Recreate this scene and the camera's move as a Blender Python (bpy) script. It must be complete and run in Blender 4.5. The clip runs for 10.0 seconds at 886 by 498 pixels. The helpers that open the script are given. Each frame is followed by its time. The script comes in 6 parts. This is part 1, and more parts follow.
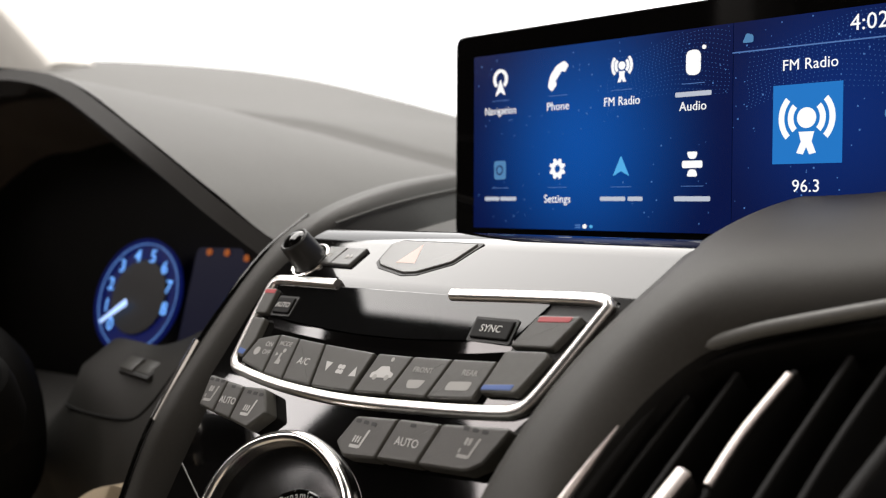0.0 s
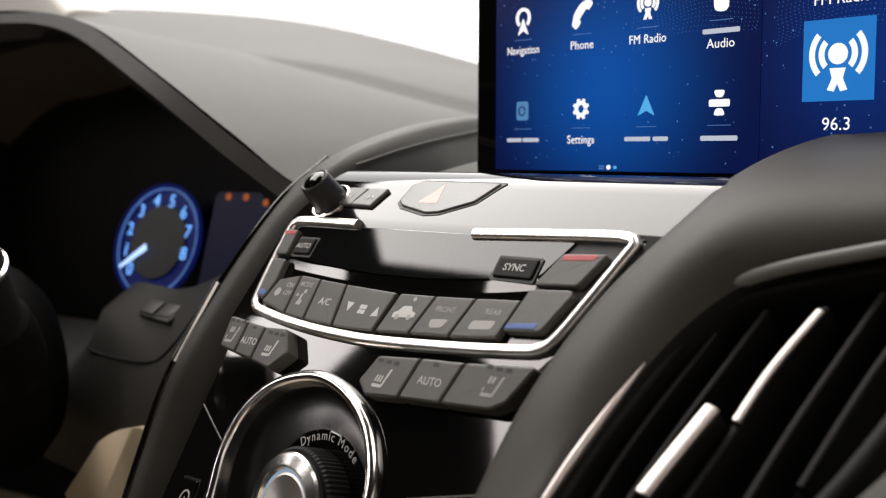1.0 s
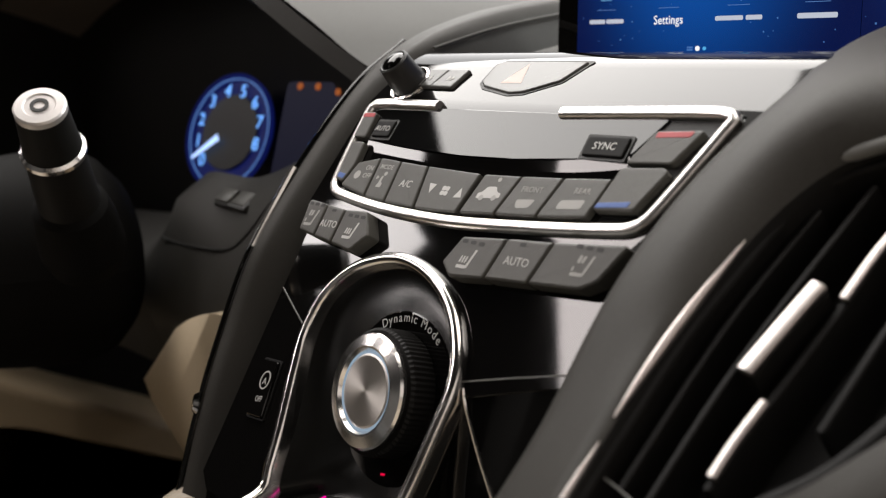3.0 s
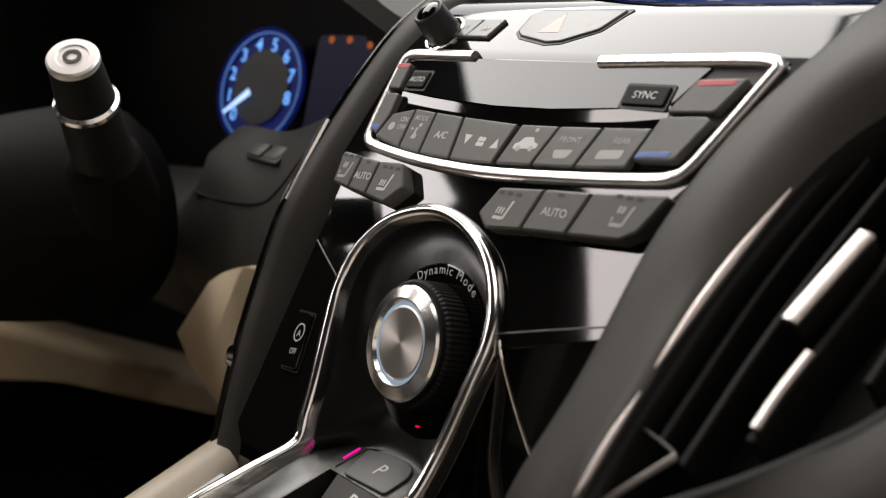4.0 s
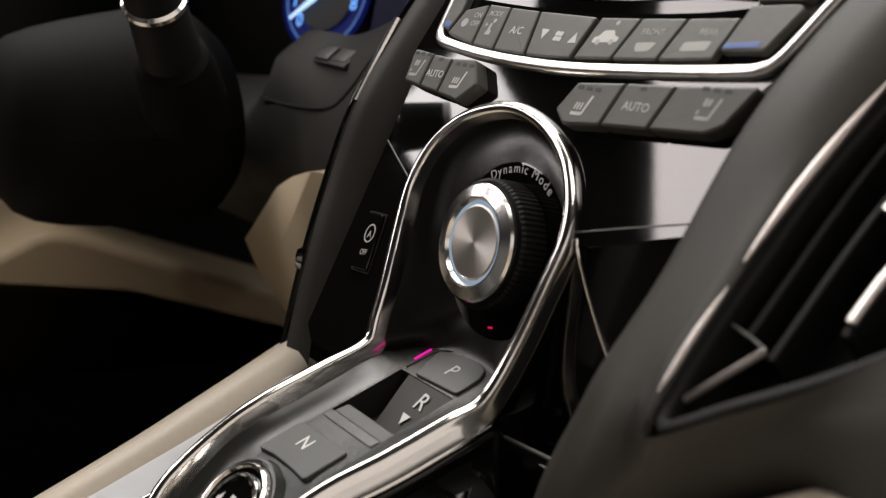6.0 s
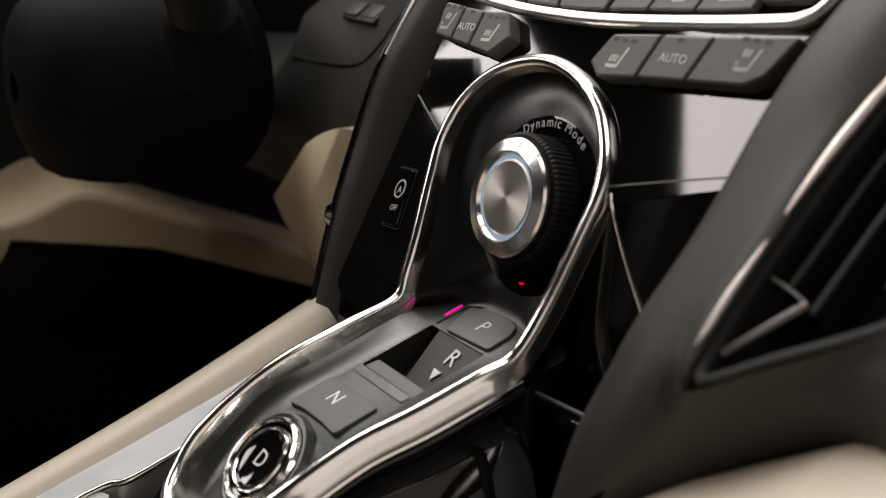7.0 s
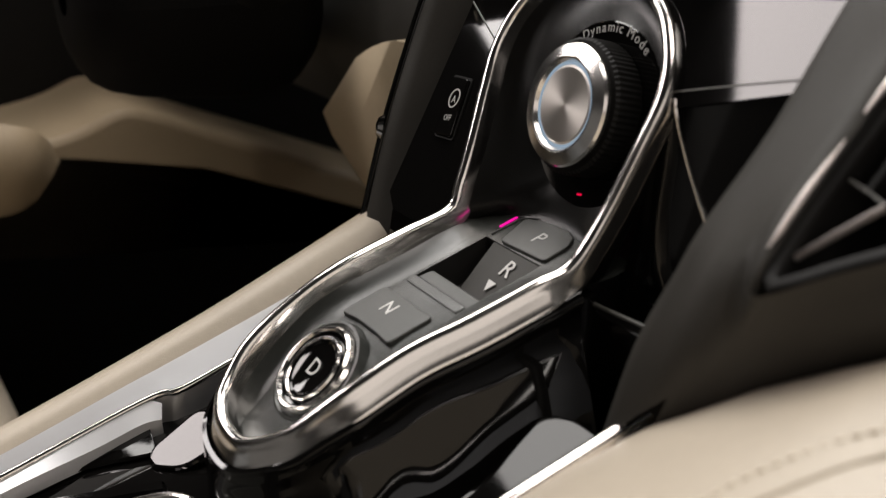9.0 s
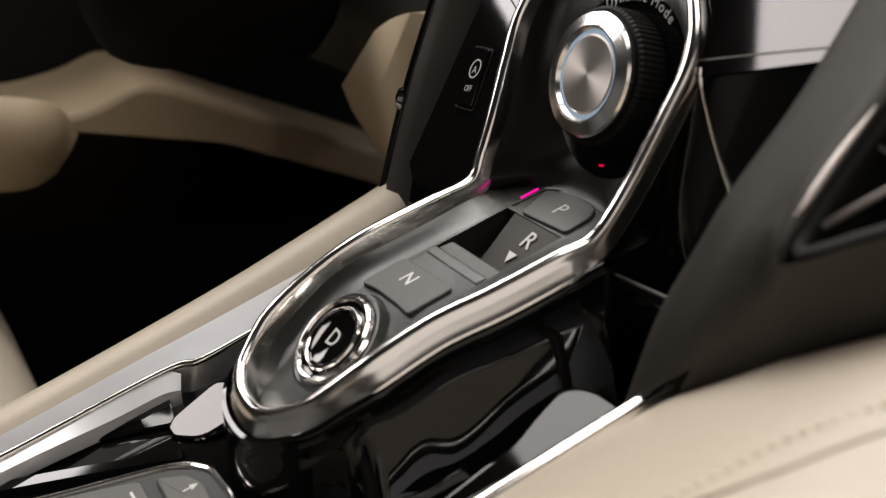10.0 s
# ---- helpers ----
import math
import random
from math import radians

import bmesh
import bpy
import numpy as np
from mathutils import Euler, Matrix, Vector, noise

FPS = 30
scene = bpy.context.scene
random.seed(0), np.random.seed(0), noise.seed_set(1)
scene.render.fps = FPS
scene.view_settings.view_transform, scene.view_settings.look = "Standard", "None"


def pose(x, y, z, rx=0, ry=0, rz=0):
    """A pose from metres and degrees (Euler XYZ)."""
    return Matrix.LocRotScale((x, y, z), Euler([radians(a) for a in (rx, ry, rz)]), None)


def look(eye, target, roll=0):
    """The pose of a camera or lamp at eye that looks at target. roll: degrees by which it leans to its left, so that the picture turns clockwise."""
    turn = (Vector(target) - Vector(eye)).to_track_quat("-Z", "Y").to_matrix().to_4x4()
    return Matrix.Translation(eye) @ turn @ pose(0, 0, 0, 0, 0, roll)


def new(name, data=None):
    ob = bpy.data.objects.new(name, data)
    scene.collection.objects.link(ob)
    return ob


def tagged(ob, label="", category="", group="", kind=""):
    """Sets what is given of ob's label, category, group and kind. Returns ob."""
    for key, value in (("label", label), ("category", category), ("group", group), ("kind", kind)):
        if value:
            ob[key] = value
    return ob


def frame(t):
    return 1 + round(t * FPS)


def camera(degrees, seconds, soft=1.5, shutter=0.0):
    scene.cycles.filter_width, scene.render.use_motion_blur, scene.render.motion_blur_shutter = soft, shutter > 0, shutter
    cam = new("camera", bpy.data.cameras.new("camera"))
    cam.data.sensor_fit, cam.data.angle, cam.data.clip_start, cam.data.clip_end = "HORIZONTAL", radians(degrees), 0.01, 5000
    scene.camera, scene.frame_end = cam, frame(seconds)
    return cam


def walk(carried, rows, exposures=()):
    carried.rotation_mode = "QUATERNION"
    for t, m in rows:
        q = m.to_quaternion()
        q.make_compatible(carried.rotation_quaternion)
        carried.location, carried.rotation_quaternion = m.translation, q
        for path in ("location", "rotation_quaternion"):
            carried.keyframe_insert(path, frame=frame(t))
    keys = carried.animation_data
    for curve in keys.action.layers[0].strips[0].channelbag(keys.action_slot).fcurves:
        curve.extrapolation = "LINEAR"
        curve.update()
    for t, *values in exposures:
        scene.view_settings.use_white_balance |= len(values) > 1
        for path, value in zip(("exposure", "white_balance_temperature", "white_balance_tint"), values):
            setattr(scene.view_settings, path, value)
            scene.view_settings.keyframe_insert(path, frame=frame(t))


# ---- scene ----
cam = camera(42.58, 10.0, 1.2)
PATH = [
    (0, (0.3662, -0.4185, 0.7333), (-1.1191, 0.9184, 0.6511), 0.20),
    (0.5, (0.3635, -0.4176, 0.7304), (-1.1298, 0.9067, 0.6046), 0.23),
    (1, (0.3609, -0.4167, 0.7278), (-1.1402, 0.8945, 0.5617), 0.21),
    (1.5, (0.3576, -0.4163, 0.7255), (-1.1552, 0.8747, 0.5146), 0.21),
    (2, (0.3545, -0.4175, 0.7231), (-1.1708, 0.8513, 0.4708), 0.25),
    (2.5, (0.3511, -0.4184, 0.7198), (-1.1877, 0.8251, 0.4267), 0.25),
    (4, (0.3434, -0.4187, 0.7130), (-1.2274, 0.7530, 0.3131), 0.12),
    (4.5, (0.3413, -0.4180, 0.7108), (-1.2373, 0.7308, 0.2772), 0.09),
    (5, (0.3392, -0.4186, 0.7083), (-1.2483, 0.7040, 0.2399), 0.01),
    (5.5, (0.3368, -0.4188, 0.7049), (-1.2607, 0.6746, 0.2026), -0.04),
    (7, (0.3308, -0.4188, 0.6981), (-1.2840, 0.6004, 0.1036), -0.23),
    (7.5, (0.3286, -0.4186, 0.6950), (-1.2877, 0.5772, 0.0659), -0.31),
    (8, (0.3267, -0.4192, 0.6923), (-1.2895, 0.5574, 0.0336), -0.36),
    (8.5, (0.3254, -0.4194, 0.6903), (-1.2935, 0.5359, 0.0072), -0.42),
    (9, (0.3237, -0.4195, 0.6883), (-1.2968, 0.5131, -0.0217), -0.52),
    (9.5, (0.3226, -0.4199, 0.6860), (-1.2985, 0.4989, -0.0407), -0.55),
    (10, (0.3216, -0.4201, 0.6845), (-1.3017, 0.4811, -0.0592), -0.59),
]
walk(cam, [(t, look(eye, target, roll)) for t, eye, target, roll in PATH])

# a fixed lens opening: the near vent and the far cluster fall out of focus
cam.data.dof.use_dof = True
cam.data.dof.focus_distance = 0.465
cam.data.dof.aperture_fstop = 10.5
scene.view_settings.exposure = 0.0

# ---- light: a photo studio, white ahead of the windscreen, unseen soft boxes over and beside the car ----
world = bpy.data.worlds.new("studio")
scene.world = world
world.use_nodes = True
wt = world.node_tree
wt.nodes["Background"].inputs["Color"].default_value = (1.0, 0.985, 0.97, 1)
wt.nodes["Background"].inputs["Strength"].default_value = 2.2


def soft_box(name, size_x, size_y, watts, m, color):
    data = bpy.data.lights.new(name, "AREA")
    data.shape, data.size, data.size_y, data.energy, data.color = "RECTANGLE", size_x, size_y, watts, color
    ob = new(name, data)
    ob.matrix_world = m
    return ob


soft_box("soft_box_roof", 1.15, 2.2, 60, pose(-1.53, 0.30, 2.2, 0, 0, 0), (1.0, 0.962, 0.925))
soft_box("soft_box_rear_window", 0.36, 0.44, 6.3, pose(-0.95, -1.052, 1.458, 0, -90, 0) @ pose(0, 0, 0, 0, 0, -29), (1.0, 0.91, 0.885))
# Next four: unseen fill, added to brighten the passenger rail, chrome flank and tray.
soft_box("fill_box_passenger", 0.75, 0.8, 9.0, pose(0.45, 0.0, 2.25, 0, 0, 0), (1.0, 0.93, 0.87))
soft_box("fill_box_front", 0.8, 0.6, 14.0, look((0.45, 1.3, 1.6), (0.2, -0.05, 0.72)), (0.97, 1.0, 0.98))
soft_box("fill_box_side", 0.8, 2.2, 4.2, pose(1.5, -0.35, 1.33, 0, 90, 0), (1.0, 0.90, 0.82))
soft_box("fill_box_overhead", 0.8, 0.8, 13.5, pose(-0.53, 0.33, 2.2, 0, 0, 0), (1.0, 0.96, 0.92))
# Unseen small box, sized to the pale patch it mirrors in the face plate.
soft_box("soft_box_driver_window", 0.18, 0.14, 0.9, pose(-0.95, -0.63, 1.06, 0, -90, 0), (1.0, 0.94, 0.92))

# ---- materials ----
def node_material(name, base, rough=0.5, metal=0.0, vary=0.0, scale=400.0, bump=0.0, bump_scale=1500.0, coat=0.0, spec=0.5, rough_vary=0.0):
    m = bpy.data.materials.new(name)
    m.use_nodes = True
    nt = m.node_tree
    b = nt.nodes["Principled BSDF"]
    b.inputs["Base Color"].default_value = (*base, 1)
    b.inputs["Roughness"].default_value = rough
    b.inputs["Metallic"].default_value = metal
    b.inputs["Coat Weight"].default_value = coat
    b.inputs["Coat Roughness"].default_value = 0.04
    b.inputs["Specular IOR Level"].default_value = spec
    tc = nt.nodes.new("ShaderNodeTexCoord")
    if vary or rough_vary:
        n1 = nt.nodes.new("ShaderNodeTexNoise")
        n1.inputs["Scale"].default_value = scale
        n1.inputs["Detail"].default_value = 5
        n2 = nt.nodes.new("ShaderNodeTexNoise")
        n2.inputs["Scale"].default_value = scale * 0.06
        n2.inputs["Detail"].default_value = 3
        add = nt.nodes.new("ShaderNodeMath")
        add.operation = "ADD"
        nt.links.new(tc.outputs["Object"], n1.inputs["Vector"])
        nt.links.new(tc.outputs["Object"], n2.inputs["Vector"])
        nt.links.new(n1.outputs["Fac"], add.inputs[0])
        nt.links.new(n2.outputs["Fac"], add.inputs[1])
        if vary:
            mr = nt.nodes.new("ShaderNodeMapRange")
            mr.inputs["From Min"].default_value, mr.inputs["From Max"].default_value = 0.6, 1.4
            mr.inputs["To Min"].default_value, mr.inputs["To Max"].default_value = 1 - vary, 1 + vary
            mix = nt.nodes.new("ShaderNodeMix")
            mix.data_type, mix.blend_type = "RGBA", "MULTIPLY"
            mix.inputs["Factor"].default_value = 1.0
            mix.inputs["A"].default_value = (*base, 1)
            comb = nt.nodes.new("ShaderNodeCombineColor")
            nt.links.new(add.outputs[0], mr.inputs["Value"])
            for k in range(3):
                nt.links.new(mr.outputs["Result"], comb.inputs[k])
            nt.links.new(comb.outputs[0], mix.inputs["B"])
            nt.links.new(mix.outputs["Result"], b.inputs["Base Color"])
        if rough_vary:
            mr = nt.nodes.new("ShaderNodeMapRange")
            mr.inputs["From Min"].default_value, mr.inputs["From Max"].default_value = 0.6, 1.4
            mr.inputs["To Min"].default_value = max(rough - rough_vary, 0.02)
            mr.inputs["To Max"].default_value = rough + rough_vary
            nt.links.new(add.outputs[0], mr.inputs["Value"])
            nt.links.new(mr.outputs["Result"], b.inputs["Roughness"])
    if bump:
        v = nt.nodes.new("ShaderNodeTexVoronoi")
        v.inputs["Scale"].default_value = bump_scale
        v.inputs["Randomness"].default_value = 1.0
        nn = nt.nodes.new("ShaderNodeTexNoise")
        nn.inputs["Scale"].default_value = bump_scale * 0.35
        nn.inputs["Detail"].default_value = 4
        mx = nt.nodes.new("ShaderNodeMath")
        mx.operation = "MULTIPLY_ADD"
        mx.inputs[1].default_value = 0.6
        bp = nt.nodes.new("ShaderNodeBump")
        bp.inputs["Strength"].default_value = bump
        bp.inputs["Distance"].default_value = 0.0004
        nt.links.new(tc.outputs["Object"], v.inputs["Vector"])
        nt.links.new(tc.outputs["Object"], nn.inputs["Vector"])
        nt.links.new(nn.outputs["Fac"], mx.inputs[0])
        nt.links.new(v.outputs["Distance"], mx.inputs[2])
        nt.links.new(mx.outputs[0], bp.inputs["Height"])
        nt.links.new(bp.outputs["Normal"], b.inputs["Normal"])
    return m


def glow_material(name, color, strength=1.0):
    m = bpy.data.materials.new(name)
    m.use_nodes = True
    b = m.node_tree.nodes["Principled BSDF"]
    b.inputs["Base Color"].default_value = (0.01, 0.01, 0.01, 1)
    b.inputs["Roughness"].default_value = 0.45
    b.inputs["Specular IOR Level"].default_value = 0.12
    b.inputs["Emission Color"].default_value = (*color, 1)
    b.inputs["Emission Strength"].default_value = strength
    return m


def spun_metal(name, base, rough):
    """Turned aluminium: fine rings, and gloss that runs round the axis."""
    m = node_material(name, base, rough, 1.0)
    nt = m.node_tree
    b = nt.nodes["Principled BSDF"]
    b.inputs["Anisotropic"].default_value = 0.7
    tan = nt.nodes.new("ShaderNodeTangent")
    tan.direction_type, tan.axis = "RADIAL", "Z"
    nt.links.new(tan.outputs[0], b.inputs["Tangent"])
    tc = nt.nodes.new("ShaderNodeTexCoord")
    wave = nt.nodes.new("ShaderNodeTexWave")
    wave.wave_type, wave.rings_direction = "RINGS", "Z"
    wave.inputs["Scale"].default_value = 900
    wave.inputs["Distortion"].default_value = 1.0
    bp = nt.nodes.new("ShaderNodeBump")
    bp.inputs["Strength"].default_value = 0.06
    bp.inputs["Distance"].default_value = 0.0002
    nt.links.new(tc.outputs["Object"], wave.inputs["Vector"])
    nt.links.new(wave.outputs["Fac"], bp.inputs["Height"])
    nt.links.new(bp.outputs["Normal"], b.inputs["Normal"])
    return m


DASH = node_material("dash_soft_plastic", (0.110, 0.107, 0.101), 0.68, spec=0.25, vary=0.05, bump=0.15, bump_scale=1500)
LEATHER = node_material("dark_grained_leather", (0.048, 0.045, 0.040), 0.54, vary=0.10, scale=700, bump=0.12, bump_scale=2600, spec=0.26)
BLACKPLASTIC = node_material("matt_black_plastic", (0.016, 0.015, 0.014), 0.5, vary=0.15, bump=0.08, bump_scale=2600)
PIANO = node_material("piano_black_lacquer", (0.004, 0.0037, 0.0035), 0.04, rough_vary=0.015, scale=60, spec=0.43)
KEYGREY = node_material("grey_button_rubber", (0.085, 0.083, 0.074), 0.42, vary=0.1, bump=0.15, bump_scale=2500)
SHIFTKEY = node_material("dark_grey_shift_key", (0.046, 0.047, 0.043), 0.40, vary=0.1, bump=0.12, bump_scale=2500)
HOODLINING = node_material("brown_grey_hood_lining", (0.085, 0.070, 0.060), 0.6, vary=0.1, bump=0.1)
PALECAP = node_material("pale_satin_cap", (0.78, 0.74, 0.72), 0.48, 0.75)
GLOSSKEY = node_material("glossy_grey_key", (0.095, 0.094, 0.088), 0.30, vary=0.05)
# Base near zero: shade of hood and absent steering wheel is in the colour.
COLUMNSHADE = node_material("shade_black_column_plastic", (0.0042, 0.0038, 0.0034), 0.7, vary=0.15, spec=0.08)
PALELINING = node_material("pale_pillar_lining", (0.62, 0.59, 0.55), 0.8, vary=0.05, bump=0.2)
DARKTRIM = node_material("dark_lower_trim", (0.040, 0.038, 0.034), 0.55, vary=0.12, scale=600, bump=0.1, bump_scale=2400, spec=0.3)
VENTBLACK = node_material("dull_black_vent_plastic", (0.006, 0.0055, 0.005), 0.6, vary=0.2, spec=0.2)
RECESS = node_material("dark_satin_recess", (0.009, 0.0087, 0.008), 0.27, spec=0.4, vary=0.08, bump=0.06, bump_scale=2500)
DECK = node_material("satin_grey_deck", (0.034, 0.036, 0.033), 0.27, spec=0.6, vary=0.08, bump=0.08, bump_scale=2500)
CAPMETAL = node_material("satin_dial_metal", (0.84, 0.82, 0.80), 0.19, 1.0)
CHROME = node_material("satin_chrome", (0.86, 0.83, 0.80), 0.17, 1.0)
SILVER = node_material("brushed_silver_trim", (0.66, 0.66, 0.67), 0.46, 1.0, rough_vary=0.04, scale=80)
BRIGHT = node_material("polished_chrome", (0.82, 0.80, 0.78), 0.05, 1.0)
RINGMETAL = node_material("ring_chrome", (0.84, 0.81, 0.78), 0.14, 1.0)
TRIMROSE = node_material("satin_chrome_edge", (0.76, 0.69, 0.66), 0.36, 1.0)
STITCH = node_material("pale_thread", (0.80, 0.72, 0.60), 0.7)
TANSEAM = node_material("tan_thread_seam", (0.42, 0.35, 0.26), 0.7)
BEIGE = node_material("beige_leather", (0.525, 0.455, 0.362), 0.42, vary=0.05, scale=300, bump=0.2, bump_scale=2000)
# Copies of the beige leather, browned and darkened for shade on the driver side.
KNEESHADE = node_material("shaded_knee_leather", (0.48, 0.385, 0.265), 0.5, vary=0.06, scale=300, bump=0.2, bump_scale=2000, spec=0.3)
DOORSHADE = node_material("shaded_door_leather", (0.37, 0.285, 0.185), 0.5, vary=0.06, scale=300, bump=0.2, bump_scale=2000, spec=0.3)
FRAMECHROME = node_material("frame_chrome", (0.86, 0.83, 0.80), 0.30, 1.0)
HOODLIP = node_material("dark_hood_trim", (0.020, 0.0175, 0.0155), 0.6, vary=0.1, bump=0.1, bump_scale=2400, spec=0.25)
# Paler than the rail: the rolled edge's highlight is put into this grey.
LIPHIGHLIGHT = node_material("lip_highlight_grey", (0.20, 0.20, 0.19), 0.5, vary=0.08, bump=0.1)
CARPET = node_material("black_carpet", (0.012, 0.011, 0.010), 0.95, vary=0.3, scale=600, bump=0.6, bump_scale=700, spec=0.1)
LINING = node_material("grey_headliner", (0.10, 0.095, 0.09), 0.9, vary=0.08, bump=0.3)
LIGHTBLOCK = node_material("black_light_block", (0.02, 0.019, 0.018), 0.9, vary=0.2, scale=8)
PRINT = node_material("white_print", (0.66, 0.65, 0.63), 0.5)
DULLPRINT = node_material("grey_print", (0.45, 0.44, 0.42), 0.5)
REDPRINT = node_material("red_print", (0.55, 0.05, 0.06), 0.45)
BLUEPRINT = node_material("blue_print", (0.06, 0.14, 0.45), 0.45)
PINKPRINT = node_material("pale_red_print", (0.82, 0.60, 0.54), 0.5)
SPUN = spun_metal("turned_aluminium", (0.90, 0.85, 0.80), 0.42)
DARKSMOKE = node_material("smoked_display_window", (0.006, 0.006, 0.006), 0.03, spec=0.40)
ICONWHITE = glow_material("screen_white", (1.0, 1.0, 1.0), 1.0)
ICONSOFT = glow_material("screen_soft_white", (0.80, 0.86, 1.0), 0.62)
ICONBLUE = glow_material("screen_light_blue", (0.10, 0.50, 0.95), 0.85)
ICONDULL = glow_material("screen_dull_blue", (0.10, 0.28, 0.55), 0.8)
TILEBLUE = glow_material("screen_tile_blue", (0.015, 0.20, 0.62), 0.9)
LINEBLUE = glow_material("screen_line_blue", (0.10, 0.22, 0.55), 0.8)
DOTBLUE = glow_material("screen_dot_blue", (0.10, 0.28, 0.75), 0.6)
GAUGEBLUE = glow_material("gauge_blue", (0.16, 0.42, 1.0), 1.4)
GAUGEDEEP = glow_material("gauge_deep_blue", (0.004, 0.008, 0.085), 0.8)
GAUGEPALE = glow_material("gauge_pale", (0.42, 0.60, 1.0), 1.6)
GAUGEDIM = glow_material("gauge_dim_display", (0.003, 0.004, 0.022), 0.6)
AMBER = glow_material("amber_light", (0.9, 0.22, 0.03), 0.35)
LIME = glow_material("lime_light", (0.6, 0.8, 0.05), 0.35)
MAGENTA = glow_material("magenta_light", (1.0, 0.0, 0.38), 0.95)
REDGLOW = glow_material("red_light", (0.95, 0.0, 0.06), 0.7)
COOLGLOW = glow_material("cool_ring_light", (0.62, 0.80, 1.0), 0.42)


def screen_material(name, centre, radius, deep, mid, glow):
    """A lit display: deep blue that brightens round a soft centre."""
    m = bpy.data.materials.new(name)
    m.use_nodes = True
    nt = m.node_tree
    b = nt.nodes["Principled BSDF"]
    b.inputs["Base Color"].default_value = (0.004, 0.004, 0.006, 1)
    b.inputs["Roughness"].default_value = 0.22
    b.inputs["Specular IOR Level"].default_value = 0.25
    geo = nt.nodes.new("ShaderNodeNewGeometry")
    sub = nt.nodes.new("ShaderNodeVectorMath")
    sub.operation = "DISTANCE"
    sub.inputs[1].default_value = centre
    mr = nt.nodes.new("ShaderNodeMapRange")
    mr.interpolation_type = "SMOOTHSTEP"
    mr.inputs["From Min"].default_value, mr.inputs["From Max"].default_value = 0.0, radius
    ramp = nt.nodes.new("ShaderNodeValToRGB")
    ramp.color_ramp.elements[0].color = (*mid, 1)
    ramp.color_ramp.elements[1].color = (*deep, 1)
    nt.links.new(geo.outputs["Position"], sub.inputs[0])
    nt.links.new(sub.outputs["Value"], mr.inputs["Value"])
    nt.links.new(mr.outputs["Result"], ramp.inputs["Fac"])
    nt.links.new(ramp.outputs["Color"], b.inputs["Emission Color"])
    b.inputs["Emission Strength"].default_value = glow
    return m


# ---- building helpers ----
def finish(bm, name, material, parent=None, label="", sharp=38):
    bmesh.ops.recalc_face_normals(bm, faces=bm.faces)
    crisp = bm.faces.layers.int.get("crisp")
    sharp = 12 if crisp else sharp
    flat = [crisp is not None and f[crisp] == 1 for f in bm.faces]
    if crisp:
        bm.faces.layers.int.remove(crisp)
    me = bpy.data.meshes.new(name)
    bm.to_mesh(me)
    bm.free()
    me.polygons.foreach_set("use_smooth", [not f for f in flat])
    me.set_sharp_from_angle(angle=radians(sharp))
    me.materials.append(material)
    ob = new(name, me)
    if parent is not None:
        ob.parent = parent
    if label:
        tagged(ob, label=label)
    return ob


def part(name, bm, material, parent, label="", sharp=38):
    return finish(bm, name, material, parent, label, sharp)


def thing(name, label, category, group="", kind=""):
    return tagged(new(name), label, category, group, kind)


def plane_frame(top, low):
    """A plane that runs across the car through two (y, z) points: u to the right, v up the slope, w out of it; starts at low."""
    v = Vector((0, top[0] - low[0], top[1] - low[1])).normalized()
    u = Vector((1, 0, 0))
    w = u.cross(v)
    m = Matrix((u, v, w)).transposed().to_4x4()
    m.translation = (0, low[0], low[1])
    return m


def uv(frame_m, u, v, w=0.0):
    """A point of a plane frame, from millimetres."""
    return frame_m @ Vector((u / 1000, v / 1000, w / 1000))


def at_uv(frame_m, u, v, w=0.0, turn=0.0):
    return frame_m @ Matrix.Translation((u / 1000, v / 1000, w / 1000)) @ Matrix.Rotation(radians(turn), 4, "Z")


def rounded(pts, r, seg=4):
    """A polygon with its corners rounded; r in its own unit, or one per corner."""
    out = []
    n = len(pts)
    for i in range(n):
        p0, p, p1 = Vector(pts[i - 1]), Vector(pts[i]), Vector(pts[(i + 1) % n])
        rr = r[i] if isinstance(r, (list, tuple)) else r
        a, b = p0 - p, p1 - p
        if rr <= 0 or a.length < 1e-9 or b.length < 1e-9:
            out.append(p)
            continue
        d = min(rr, a.length * 0.49, b.length * 0.49)
        s, e = p + a.normalized() * d, p + b.normalized() * d
        for k in range(seg + 1):
            t = k / seg
            out.append(s * (1 - t) ** 2 + p * 2 * t * (1 - t) + e * t ** 2)
    return out


